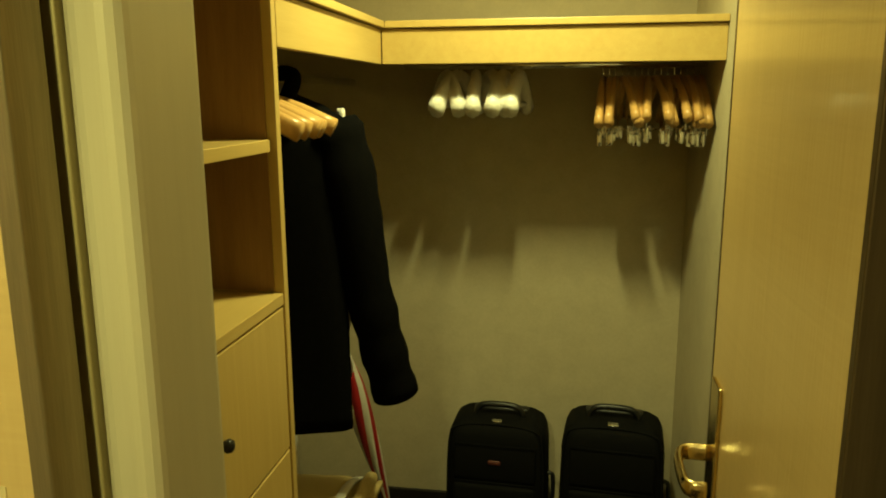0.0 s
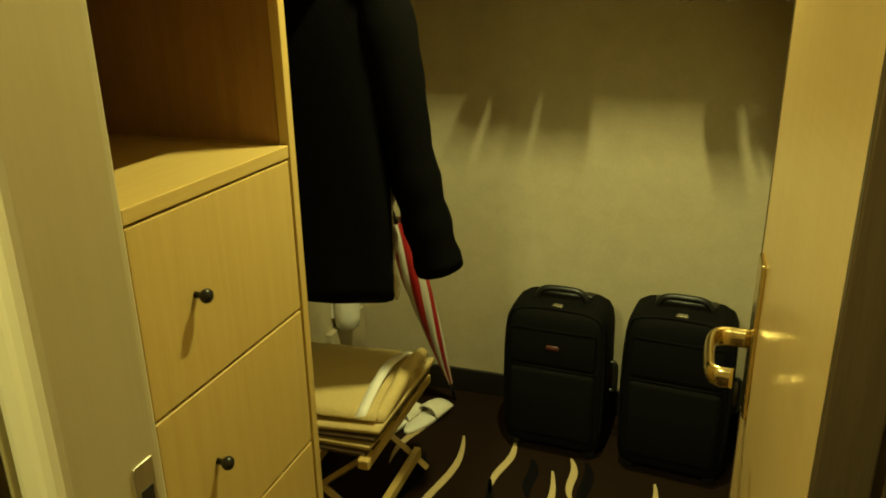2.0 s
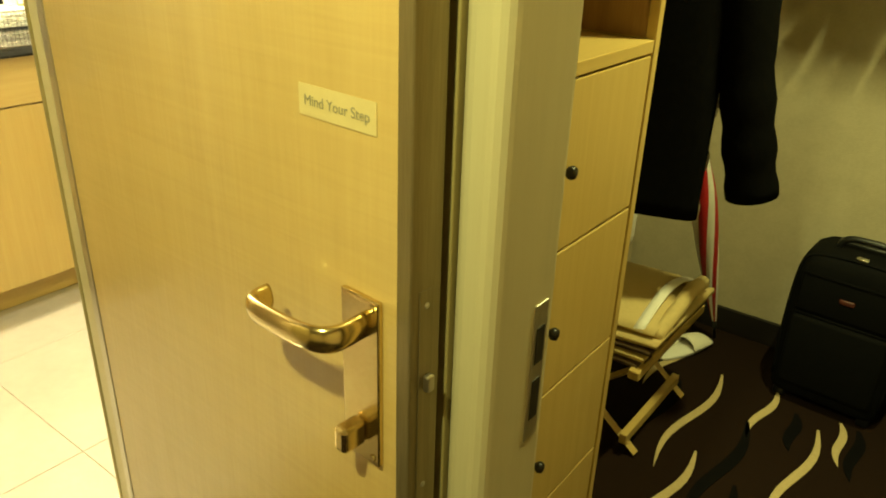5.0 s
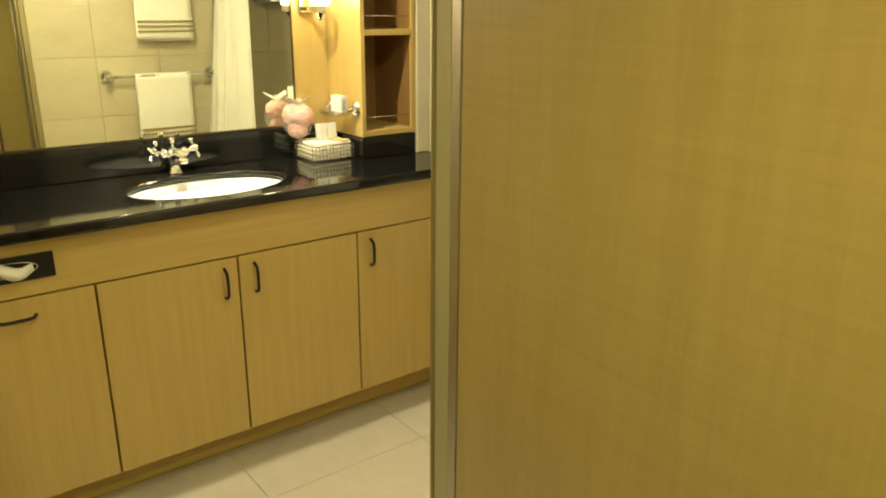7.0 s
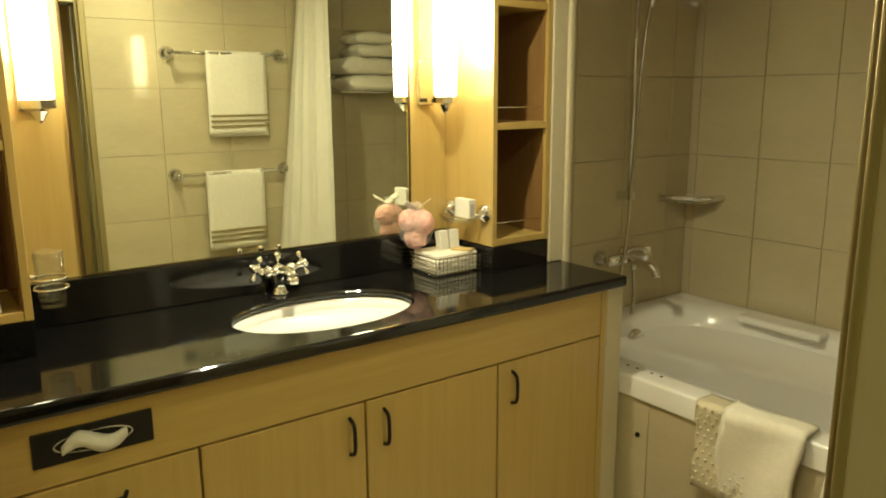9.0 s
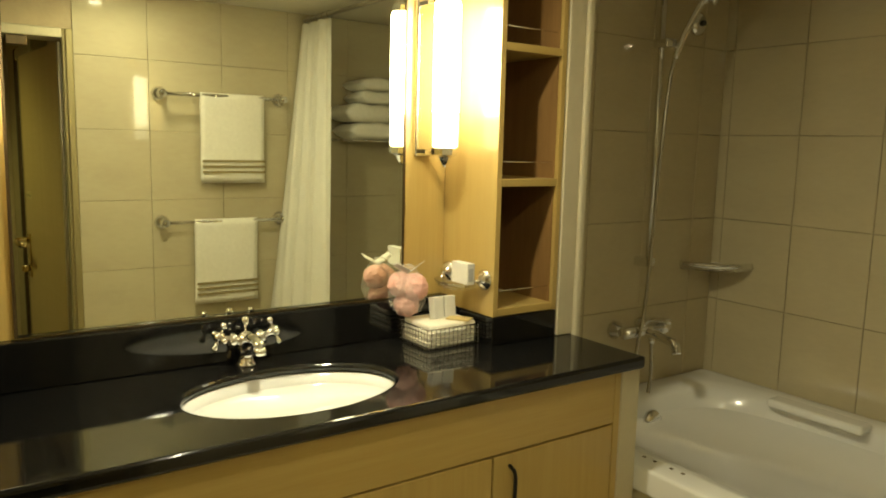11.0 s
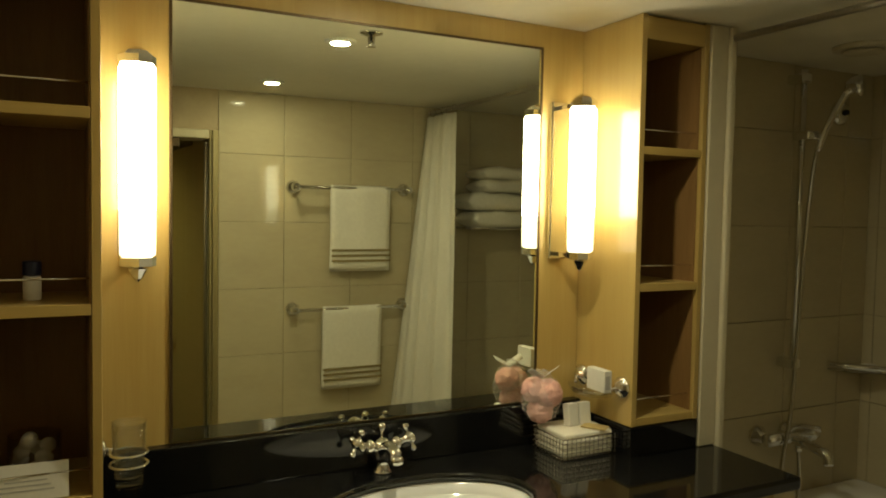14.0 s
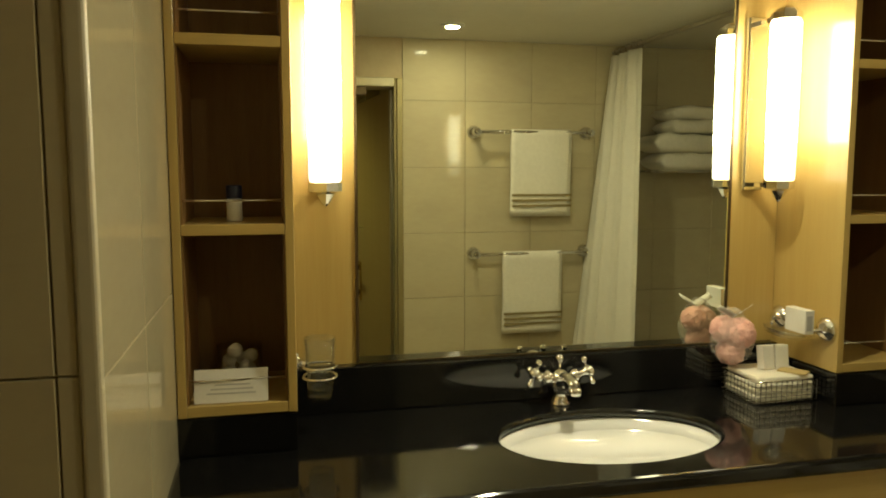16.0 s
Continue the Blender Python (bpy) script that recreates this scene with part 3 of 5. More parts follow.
# ---- closet floor things ----
def suitcase(at, yaw, w, d, h, label, badge):
    s = thing("suitcase", at, label, "suitcase", "suitcases on the closet floor")
    m = pose(*at, 0, 0, yaw)
    s.matrix_world = m
    bpy.context.view_layer.update()

    def loc(name, bm, mt, parent=None, lab="", smooth=True):
        bm.transform(m)
        return part(name, bm, mt, parent or s, lab, smooth)
    rings = []
    for z, k in ((0.035, 0.94), (0.05, 0.985), (0.10, 1.0), (h * 0.5, 1.015), (h - 0.09, 1.0), (h - 0.045, 0.965), (h - 0.018, 0.90), (h, 0.76)):
        rings.append(oval(0, 0, z, w / 2 * k, d / 2 * k, 36, 0.0, 0, 6))
    body = loc("body", loft(rings), NYLON)
    loc("front_pocket", box(-w * 0.42, w * 0.42, -d / 2 - 0.022, -d / 2 + 0.01, 0.08, h * 0.62, 0.018, 3), NYLON)
    loc("upper_pocket", box(-w * 0.41, w * 0.41, -d / 2 - 0.012, -d / 2 + 0.01, h * 0.64, h * 0.88, 0.010, 3), NYLON)
    for zz in (h * 0.63, h * 0.885):
        loc("zip", sweep([(-w * 0.41, -d / 2 - 0.013, zz), (w * 0.41, -d / 2 - 0.013, zz)], 0.003, 6), NYLON)
    loc("piping", sweep(arc([(-w * 0.47, -d * 0.42, 0.08), (-w * 0.485, -d * 0.44, h * 0.5), (-w * 0.46, -d * 0.43, h - 0.06), (-w * 0.36, -d * 0.40, h - 0.012), (0, -d * 0.39, h), (w * 0.36, -d * 0.40, h - 0.012), (w * 0.46, -d * 0.43, h - 0.06), (w * 0.485, -d * 0.44, h * 0.5), (w * 0.47, -d * 0.42, 0.08)], 5), 0.005, 8), NYLON)
    grip = arc([(-0.085, 0.0, h - 0.006), (-0.08, 0.0, h + 0.016), (-0.05, 0, h + 0.036), (0.05, 0, h + 0.036), (0.08, 0, h + 0.016), (0.085, 0, h - 0.006)], 5)
    loc("handle", sweep(grip, 0.011, 10), RUBBER, None, "padded black top handle")
    loc("side_handle", sweep(arc([(w / 2, 0, h * 0.42), (w / 2 + 0.02, 0, h * 0.44), (w / 2 + 0.02, 0, h * 0.60), (w / 2, 0, h * 0.62)], 4), 0.008, 8), RUBBER)
    loc("trolley_cup", box(-0.10, 0.10, d * 0.16, d * 0.34, h - 0.03, h + 0.008, 0.006), RUBBER)
    loc("lock", box(-0.018, 0.018, -d * 0.34, -d * 0.24, h - 0.012, h + 0.006, 0.003), CHROME, None, "small metal zip lock")
    if badge:
        loc("badge", box(-0.022, 0.022, -d / 2 - 0.016, -d / 2 - 0.008, h * 0.755, h * 0.785, 0.004), REDPATCH, None, "small dark red badge")
    for sx in (-1, 1):
        loc("wheel", lathe([(0.022, -0.011), (0.026, -0.008), (0.026, 0.008), (0.022, 0.011)], (sx * w * 0.38, d * 0.36, 0.026), "x", 16), RUBBER)
        loc("foot", box(sx * w * 0.38 - 0.02, sx * w * 0.38 + 0.02, -d * 0.40, -d * 0.30, 0.0, 0.045, 0.006), RUBBER)
    return s


suitcase((1.605, 2.985, 0), -3, 0.355, 0.235, 0.555, "black soft-sided carry-on suitcase with red badge, upright", True)
suitcase((2.01, 2.955, 0), -5, 0.35, 0.235, 0.582, "black soft-sided carry-on suitcase standing upright", False)

# folding luggage rack
rack = thing("luggage_rack", (1.02, 2.42, 0), "folding wooden luggage rack with crossed legs", "luggage rack")
for yy in (2.24, 2.62):
    part("leg", sweep([(0.82, yy, 0.012), (1.20, yy + 0.02, 0.33)], 0.016, 4, flat=0.6), MAPLE, rack)
    part("leg", sweep([(1.215, yy + 0.03, 0.012), (0.84, yy + 0.01, 0.33)], 0.016, 4, flat=0.6), MAPLE, rack)
for xx in (0.84, 1.20):
    part("top_bar", box(xx - 0.017, xx + 0.017, 2.18, 2.70, 0.32, 0.35, 0.004), MAPLE, rack)
for xx in (0.86, 1.18):
    part("stretcher", box(xx - 0.012, xx + 0.012, 2.235, 2.655, 0.05, 0.085, 0.003), MAPLE, rack)
for yy in (2.26, 2.42, 2.58):
    part("strap", box(0.83, 1.21, yy - 0.025, yy + 0.025, 0.3505, 0.354), BROWNCLOTH, rack, "brown webbing strap")

bag = thing("beach_bag", (1.03, 2.4, 0.354), "folded straw beach bag with brown base and cream trim", "bag")
for k in range(4):
    part("fold", sheet(lambda u, v, k=k: (0.80 + (0.40 + 0.015 * k) * u, 2.20 + 0.46 * v, 0.360 + 0.016 * k + 0.02 * math.sin(u * 3.0 + k) * v + 0.012 * u * k), 10, 8, 0.014), BROWNCLOTH if k % 2 == 0 else STRAW, bag, "", True)
part("flap", sheet(lambda u, v: (0.80 + 0.425 * u, 2.22 + 0.42 * v, 0.440 + 0.06 * math.sin(v * math.pi) * (1 - 0.3 * u) + 0.02 * u - 0.05 * max(0, u - 0.8) * 4 * v), 14, 12, 0.008), STRAW, bag, "pale straw flap", True)
part("trim", sheet(lambda u, v: (1.163 + 0.03 * u, 2.22 + 0.42 * v, 0.451 + 0.056 * math.sin(v * math.pi) + 0.006), 2, 12, 0.004), WHITECLOTH, bag, "cream trim band", True)
part("rolled_edge", sweep(arc([(1.222, 2.24, 0.440), (1.232, 2.36, 0.480), (1.227, 2.48, 0.495), (1.217, 2.62, 0.465)], 5), 0.022, 12), STRAW, bag, "", True)

umb = thing("umbrella", (1.15, 3.1, 0), "closed red and white striped umbrella leaning on the wall", "umbrella")
ua, ub = Vector((1.155, 3.10, 0.09)), Vector((1.055, 2.83, 0.84))
for k in range(8):
    bm = bmesh.new()
    ax_ = (ub - ua).normalized()
    e1 = ax_.orthogonal().normalized()
    e2 = ax_.cross(e1)
    prev = None
    for i in range(15):
        s = i / 14
        r = 0.008 + 0.034 * math.sin(min(1, s * 1.25) * math.pi / 2) * (1 - 0.55 * max(0, s - 0.75) / 0.25)
        tw = 2.2 * s
        ring = []
        for q in range(4):
            t = 2 * math.pi * (k + q / 3) / 8 + tw
            rr = r * (1 + 0.16 * math.sin(math.pi * q / 3))
            ring.append(bm.verts.new(ua.lerp(ub, s) + (e1 * math.cos(t) + e2 * math.sin(t)) * rr))
        if prev:
            for q in range(3):
                bm.faces.new((prev[q], prev[q + 1], ring[q + 1], ring[q]))
        prev = ring
    part("panel", bm, RED if k % 2 else WHITECLOTH, umb, "red cloth panel" if k % 2 else "white cloth panel", True)
part("tip", sweep([(1.163, 3.125, 0.002), ua], [0.005, 0.009], 10), RUBBER, umb, "", True)
part("shaft", sweep([ub - (ub - ua) * 0.05, ub + (ub - ua) * 0.10], 0.007, 10), RUBBER, umb, "", True)


def slipper(x, y, yaw):
    s = thing("slipper", (x, y, 0), "white terry guest slipper lying on the carpet", "slipper", "pair of slippers")
    m = pose(x, y, 0.004, 0, 0, yaw)
    s.matrix_world = m
    bpy.context.view_layer.update()
    outline = [(0.048 * math.cos(t) * (0.86 + 0.14 * math.sin(t)), 0.135 * math.sin(t)) for t in [2 * math.pi * k / 28 for k in range(28)]]
    bm = loft([[(a * q, b * q, z) for a, b in outline] for z, q in ((0, 0.96), (0.004, 1.0), (0.012, 1.0), (0.016, 0.96))])
    bm.transform(m)
    part("sole", bm, WHITE, s, "", True)
    bm = sheet(lambda u, v: (0.05 * math.cos(math.pi * u) * (1 - 0.25 * max(0, v - 0.5)), 0.0 + 0.115 * v, 0.014 + 0.042 * math.sin(math.pi * u) * (1 - 0.6 * v * v)), 12, 8, 0.006)
    bm.transform(m)
    part("upper", bm, TOWEL, s, "", True)


slipper(1.01, 2.90, -14)
slipper(1.105, 2.955, -18)

fx = thing("wall_dispenser", (0.78, 2.98, 0.34), "rounded white plastic dispenser fixed to the closet side wall", "dispenser")
part("tub", lathe([(0.034, 0), (0.044, 0.008), (0.050, 0.05), (0.053, 0.26), (0.046, 0.272)], (0.777, 2.98, 0.34), "z"), WHITE, fx, "", True)
part("bracket", box(0.7205, 0.735, 2.95, 3.01, 0.38, 0.58, 0.003), WHITE, fx)
setting("pipe_cover", box(0.7205, 0.745, 2.90, 3.204, 0.0, 0.335, 0.003), GROUT, "grey pipe cover low on the closet side wall", "cover")


# carpet strokes: tapered waves woven into the carpet
def stroke(a, b, w, mat):
    a, b = Vector((*a, 0.0)), Vector((*b, 0.0))
    d = b - a
    side = Vector((-d.y, d.x, 0)).normalized()
    bm = bmesh.new()
    prev = None
    for i in range(15):
        s = i / 14
        c = a + d * s + side * 0.02 * d.length / 0.5 * math.sin(2 * math.pi * s)
        h = w * (math.sin(math.pi * min(1, s * 0.94 + 0.06)) ** 0.8 + 0.03)
        r = [bm.verts.new(c + side * h + Vector((0, 0, 0.0035))), bm.verts.new(c - side * h + Vector((0, 0, 0.0035)))]
        if prev:
            bm.faces.new((prev[0], prev[1], r[1], r[0]))
        prev = r
    bm.normal_update()
    ext = bmesh.ops.extrude_face_region(bm, geom=bm.faces[:])
    bmesh.ops.translate(bm, vec=(0, 0, -0.003), verts=[v for v in ext["geom"] if isinstance(v, bmesh.types.BMVert)])
    part("carpet_stroke", bm, mat, floor)


for a, b in (((1.276, 2.885), (1.28, 2.26)), ((1.355, 2.41), (1.343, 1.88)), ((1.465, 2.91), (1.456, 2.58)), ((1.63, 2.77), (1.627, 2.2)),
             ((1.68, 2.86), (1.721, 2.62)), ((1.969, 2.80), (1.917, 2.34)), ((2.111, 2.70), (2.108, 2.3)), ((1.862, 2.46), (1.86, 2.0)),
             ((1.58, 2.22), (1.603, 1.75)), ((1.12, 3.083), (1.073, 2.646)), ((1.81, 1.95), (1.80, 1.5)), ((1.95, 2.15), (1.97, 1.7)), ((1.45, 1.8), (1.47, 1.3)), ((1.66, 1.6), (1.65, 1.1)),
             ((1.2, 0.7), (1.2, 0.2)), ((1.6, 0.6), (1.62, 0.0)), ((2.0, 0.8), (2.02, 0.3)), ((2.4, 0.7), (2.38, 0.1))):
    stroke(a, b, 0.0132, CREAM)
for a, b in (((1.435, 2.667), (1.448, 2.05)), ((1.734, 2.853), (1.764, 2.573)), ((1.501, 2.334), (1.515, 1.9)), ((1.549, 2.817), (1.582, 2.6)),
             ((2.03, 2.57), (2.031, 2.2)), ((1.766, 2.326), (1.753, 1.9)), ((1.17, 2.75), (1.18, 2.3))):
    stroke(a, b, 0.019, INK)


# ---- bathroom: vanity ----
VX, ZC = -0.776, 1.065
van = thing("vanity_cabinet", (-1.0, 1.2, FB), "maple vanity cabinet with four doors under a granite top", "cabinet", kind="structure")
part("carcass", box(-1.30, VX - 0.021, 0.27, 2.10, 0.235, 0.91), MAPLE_SHADED, van)
part("side_panel", box(-1.30, VX, 2.088, 2.112, 0.235, 1.028, 0.002), MAPLE, van)
part("top_rail", box(VX - 0.02, VX, 0.274, 2.086, 0.872, 1.028, 0.0015), MAPLE_H, van)
part("stile", box(VX - 0.02, VX, 0.274, 0.357, 0.239, 0.869, 0.0015), MAPLE, van)
part("plinth", box(-1.30, -0.865, 0.27, 2.10, FB, 0.234), MAPLE_H, van, "recessed maple plinth")


def pull(parent, a, b):
    a, b = Vector(a), Vector(b)
    o = Vector((0.026, 0, 0))
    mid = (a + b) / 2
    pts = arc([a, a.lerp(mid, 0.25) + o * 0.85, mid + o, b.lerp(mid, 0.25) + o * 0.85, b], 5)
    part("handle", sweep(pts, 0.0052, 8), BLACKMETAL, parent, "curved black bow handle", True)


for i, (y0, y1) in enumerate(((0.361, 0.777), (0.783, 1.205), (1.211, 1.651), (1.657, 2.085))):
    d = part("door", box(VX - 0.02, VX - 0.0005, y0, y1, 0.240, 0.866, 0.0025), MAPLE, van)
    if i == 0:
        pull(d, (VX, 0.52, 0.815), (VX, 0.62, 0.815))
    else:
        yy = {1: 1.160, 2: 1.262, 3: 1.708}[i]
        pull(d, (VX, yy, 0.735), (VX, yy, 0.835))

tissue = thing("tissue_dispenser", (VX, 0.567, 0.95), "black tissue dispenser plate in the vanity rail", "dispenser")
part("plate", box(VX + 0.0005, VX + 0.006, 0.453, 0.684, 0.918, 0.990, 0.002), RUBBER, tissue)
part("slot_rim", sweep([(VX + 0.006, 0.567 + 0.075 * math.cos(t), 0.954 + 0.02 * math.sin(t)) for t in [2 * math.pi * k / 24 for k in range(25)]], 0.0025, 6), CHROME, tissue, "", True)
part("tissue", sheet(lambda u, v: (VX + 0.007 + 0.022 * math.sin(math.pi * u) * math.sin(math.pi * v) + 0.006 * abs(math.sin(u * 9 + v * 4)), 0.505 + 0.125 * u, 0.936 + 0.012 * math.sin(u * 7) + 0.034 * v * (0.6 + 0.5 * math.sin(math.pi * u))), 14, 6, 0.002), WHITE, tissue, "crumpled white tissue", True)

# granite top with an oval cut-out
top = thing("countertop", (-1.0, 1.2, 1.03), "polished black granite vanity top with splashback", "countertop", kind="structure")
BX, BY, BA, BBR = -0.985, 1.212, 0.166, 0.258
X0, X1, Y0, Y1 = -1.304, -0.738, 0.269, 2.168
bm = bmesh.new()
angles = sorted([2 * math.pi * k / 72 for k in range(72)] + [math.atan2(y - BY, x - BX) % (2 * math.pi) for x in (X0, X1) for y in (Y0, Y1)])


def rim_point(t):
    c, s = math.cos(t), math.sin(t)
    k = min((X1 - BX) / c if c > 1e-9 else (X0 - BX) / c if c < -1e-9 else 9, (Y1 - BY) / s if s > 1e-9 else (Y0 - BY) / s if s < -1e-9 else 9)
    return BX + k * c, BY + k * s


rows = []
for t in angles:
    k = 1 / math.sqrt((math.cos(t) / BA) ** 2 + (math.sin(t) / BBR) ** 2)
    ix, iy = BX + k * math.cos(t), BY + k * math.sin(t)
    ox, oy = rim_point(t)
    rows.append([bm.verts.new((ix, iy, 1.044)), bm.verts.new((ix, iy, ZC)), bm.verts.new((ox, oy, ZC)), bm.verts.new((ox, oy, 1.030))])
for r, s in zip(rows, rows[1:] + rows[:1]):
    for j in range(4):
        bm.faces.new((r[j], r[(j + 1) % 4], s[(j + 1) % 4], s[j]))
slab = part("slab", bm, GRANITE, top)
bv = slab.modifiers.new("edge", "BEVEL")
bv.width, bv.segments, bv.limit_method, bv.angle_limit = 0.010, 3, "ANGLE", radians(60)
part("splashback", box(-1.304, -1.262, 0.519, 1.846, ZC + 0.0005, 1.180, 0.003), GRANITE, top)
part("splashback", box(-1.304, -1.040, 0.272, 0.517, ZC + 0.0005, 1.148, 0.003), GRANITE, top)
part("splashback", box(-1.304, -1.036, 1.848, 2.096, ZC + 0.0005, 1.148, 0.003), GRANITE, top)

sink = thing("washbasin", (BX, BY, 0.9), "oval white porcelain basin set under the granite", "basin")
rings = [[(BX + (BA + 0.012) * k * math.cos(t), BY + (BBR + 0.012) * k * math.sin(t), z) for t in [2 * math.pi * q / 56 for q in range(56)]] for k, z in ((1.0, 1.012), (1.0, 1.0405), (0.965, 1.0405), (0.945, 1.005), (0.88, 0.957), (0.74, 0.915), (0.5, 0.893), (0.2, 0.886), (0.1, 0.885))]
part("bowl", loft(rings), PORCELAIN, sink, "", True)
part("drain", lathe([(0.024, 0), (0.024, 0.003), (0.018, 0.004)], (BX, BY, 0.8855), "z"), CHROME, sink, "", True)

TPX, TPY = -1.217, 1.182
tap = thing("mixer_tap", (TPX, TPY, ZC), "chrome basin mixer tap with two cross handles", "tap")
part("base", lathe([(0.027, 0), (0.027, 0.005), (0.021, 0.010), (0.018, 0.030), (0.022, 0.040)], (TPX, TPY, ZC), "z"), CHROME, tap, "", True)
part("body", lathe([(0.006, -0.034), (0.018, -0.030), (0.026, -0.016), (0.029, 0.0), (0.026, 0.016), (0.018, 0.026), (0.008, 0.031)], (TPX, TPY, ZC + 0.058), "z", 28), CHROME, tap, "rounded chrome body", True)
spout = arc([(TPX + 0.012, TPY, ZC + 0.058), (TPX + 0.04, TPY, ZC + 0.074), (TPX + 0.075, TPY, ZC + 0.074), (TPX + 0.093, TPY, ZC + 0.066)], 6)
part("spout", sweep(spout, [0.021 - 0.0055 * min(1, k / 12) for k in range(len(spout))], 18), CHROME, tap, "", True)
part("nozzle", lathe([(0.016, 0), (0.0175, 0.004), (0.0175, 0.012), (0.013, 0.018)], (TPX + 0.094, TPY, ZC + 0.050), "z", 20), CHROME, tap, "", True)
for s in (-1, 1):
    axis = Vector((0.10, s * 0.92, 0.34)).normalized()
    o = Vector((TPX, TPY, ZC + 0.056))
    hub = o + axis * 0.078
    part("arm", sweep([o + axis * 0.015, o + axis * 0.030, o + axis * 0.034, o + axis * 0.048, o + axis * 0.052], [0.015, 0.014, 0.019, 0.019, 0.012], 16), CHROME, tap, "", True)
    hx = part("handle", sweep([o + axis * 0.050, o + axis * 0.066, o + axis * 0.072, o + axis * 0.086, o + axis * 0.092], [0.010, 0.010, 0.0145, 0.0125, 0.005], 16), CHROME, tap, "chrome cross handle", True)
    u1 = axis.orthogonal().normalized()
    u2 = axis.cross(u1)
    for k in range(4):
        t = math.radians(38) + k * math.pi / 2
        e = u1 * math.cos(t) + u2 * math.sin(t)
        part("spoke", sweep([hub + e * 0.008, hub + e * 0.022, hub + e * 0.025, hub + e * 0.030, hub + e * 0.036, hub + e * 0.0385], [0.0052, 0.0046, 0.0072, 0.0088, 0.0072, 0.003], 10), CHROME, hx, "", True)
part("lift_rod", lathe([(0.003, 0), (0.003, 0.016), (0.009, 0.020), (0.0105, 0.028), (0.008, 0.036), (0.003, 0.039)], (TPX - 0.006, TPY, ZC + 0.087), "z", 14), CHROME, tap, "", True)

# ---- mirror wall ----
panel = setting("mirror_panel", box(-1.308, -1.290, 0.519, 1.846, 1.1805, CEIL_B - 0.002), LACQUER, "maple wall panel around the mirror", "panel")
mir = thing("wall_mirror", (-1.287, 1.18, 1.185), "large frameless wall mirror over the vanity", "mirror")
part("glass", box(-1.289, -1.2835, 0.676, 1.690, 1.184, 2.212, 0.001), MIRROR, mir)
part("edge_strip", box(-1.2895, -1.281, 1.690, 1.696, 1.184, 2.218), BRONZE, mir)
part("edge_strip", box(-1.2895, -1.281, 0.670, 0.676, 1.184, 2.218), BRONZE, mir)
part("edge_strip", box(-1.2895, -1.281, 0.676, 1.690, 2.212, 2.218), BRONZE, mir)


def tower(y0, y1, label):
    t = thing("shelf_tower", (-1.17, (y0 + y1) / 2, 1.15), label, "shelf", "open shelf towers beside the mirror", "structure")
    part("side", box(-1.306, -1.037, y0, y0 + 0.018, 1.150, CEIL_B - 0.002, 0.0015), LACQUER, t)
    part("side", box(-1.306, -1.037, y1 - 0.018, y1, 1.150, CEIL_B - 0.002, 0.0015), LACQUER, t)
    part("back", box(-1.306, -1.296, y0 + 0.018, y1 - 0.018, 1.150, CEIL_B - 0.002), MAPLE_SHADED, t)
    for z in (1.151, 1.527, 1.905, CEIL_B - 0.068):
        h = 0.022 if z < 2.1 else 0.062
        part("shelf", box(-1.295, -1.038, y0 + 0.0185, y1 - 0.0185, z, z + h, 0.0015), MAPLE_H, t)
        if z < 2.1:
            part("guard_rod", sweep([(-1.06, y0 + 0.019, z + 0.07), (-1.06, y1 - 0.019, z + 0.07)], 0.0022, 8), CHROME, t, "thin chrome guard rod", True)
    # thin added sheets that colour the inner sides as if shaded
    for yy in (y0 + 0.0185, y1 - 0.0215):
        part("side_shade_sheet", box(-1.294, -1.05, yy, yy + 0.003, 1.174, CEIL_B - 0.07), MAPLE_SHADED, t)


tower(0.276, 0.517, "open maple shelf tower next to the tiled pier")
tower(1.848, 2.096, "open maple shelf tower next to the bath")
setting("trim_post", box(-1.306, -1.032, 2.100, 2.165, ZC + 0.0005, CEIL_B - 0.001, 0.004), CREAMPAINT, "cream painted trim post at the end of the vanity", "trim")
setting("trim_post_edge", box(-1.306, -1.022, 2.1655, 2.192, FB, CEIL_B - 0.001, 0.008, 3), CREAMPAINT, "rounded cream edge trim beside the bath", "trim")
setting("vanity_end_panel", box(-1.021, -0.775, 2.114, 2.19, FB, 1.029, 0.004), CREAMPAINT, "cream end panel between vanity and bath", "trim")


def wall_lamp(y):
    l = thing("wall_lamp", (-1.22, y, 1.58), "lit opal glass tube wall lamp with chrome ends", "lamp", "wall lamps beside the mirror")
    part("back_plate", box(-1.2895, -1.272, y - 0.030, y + 0.030, 1.605, 2.065, 0.004), CHROME, l)
    part("shade", lathe([(0.037, 1.7305), (0.037, 1.74), (0.037, 2.03), (0.033, 2.036)], (-1.165, y, 0), "z", 28), LAMPGLASS, l, "glowing opal glass tube", True)
    part("shade_foot", lathe([(0.030, 1.632), (0.036, 1.636), (0.037, 1.70), (0.037, 1.730)], (-1.165, y, 0), "z", 28), LAMPFOOT, l, "dimmer foot of the opal tube", True)
    part("bottom_cap", lathe([(0.003, 1.578), (0.008, 1.584), (0.020, 1.606), (0.037, 1.612), (0.038, 1.631)], (-1.165, y, 0), "z", 8), CHROME, l)
    part("top_cap", lathe([(0.038, 2.037), (0.038, 2.054), (0.026, 2.064), (0.010, 2.072)], (-1.165, y, 0), "z", 8), CHROME, l)
    for z in (1.62, 2.046):
        part("arm", box(-1.273, -1.165, y - 0.012, y + 0.012, z - 0.006, z + 0.006), CHROME, l)


wall_lamp(0.592)
wall_lamp(1.755)

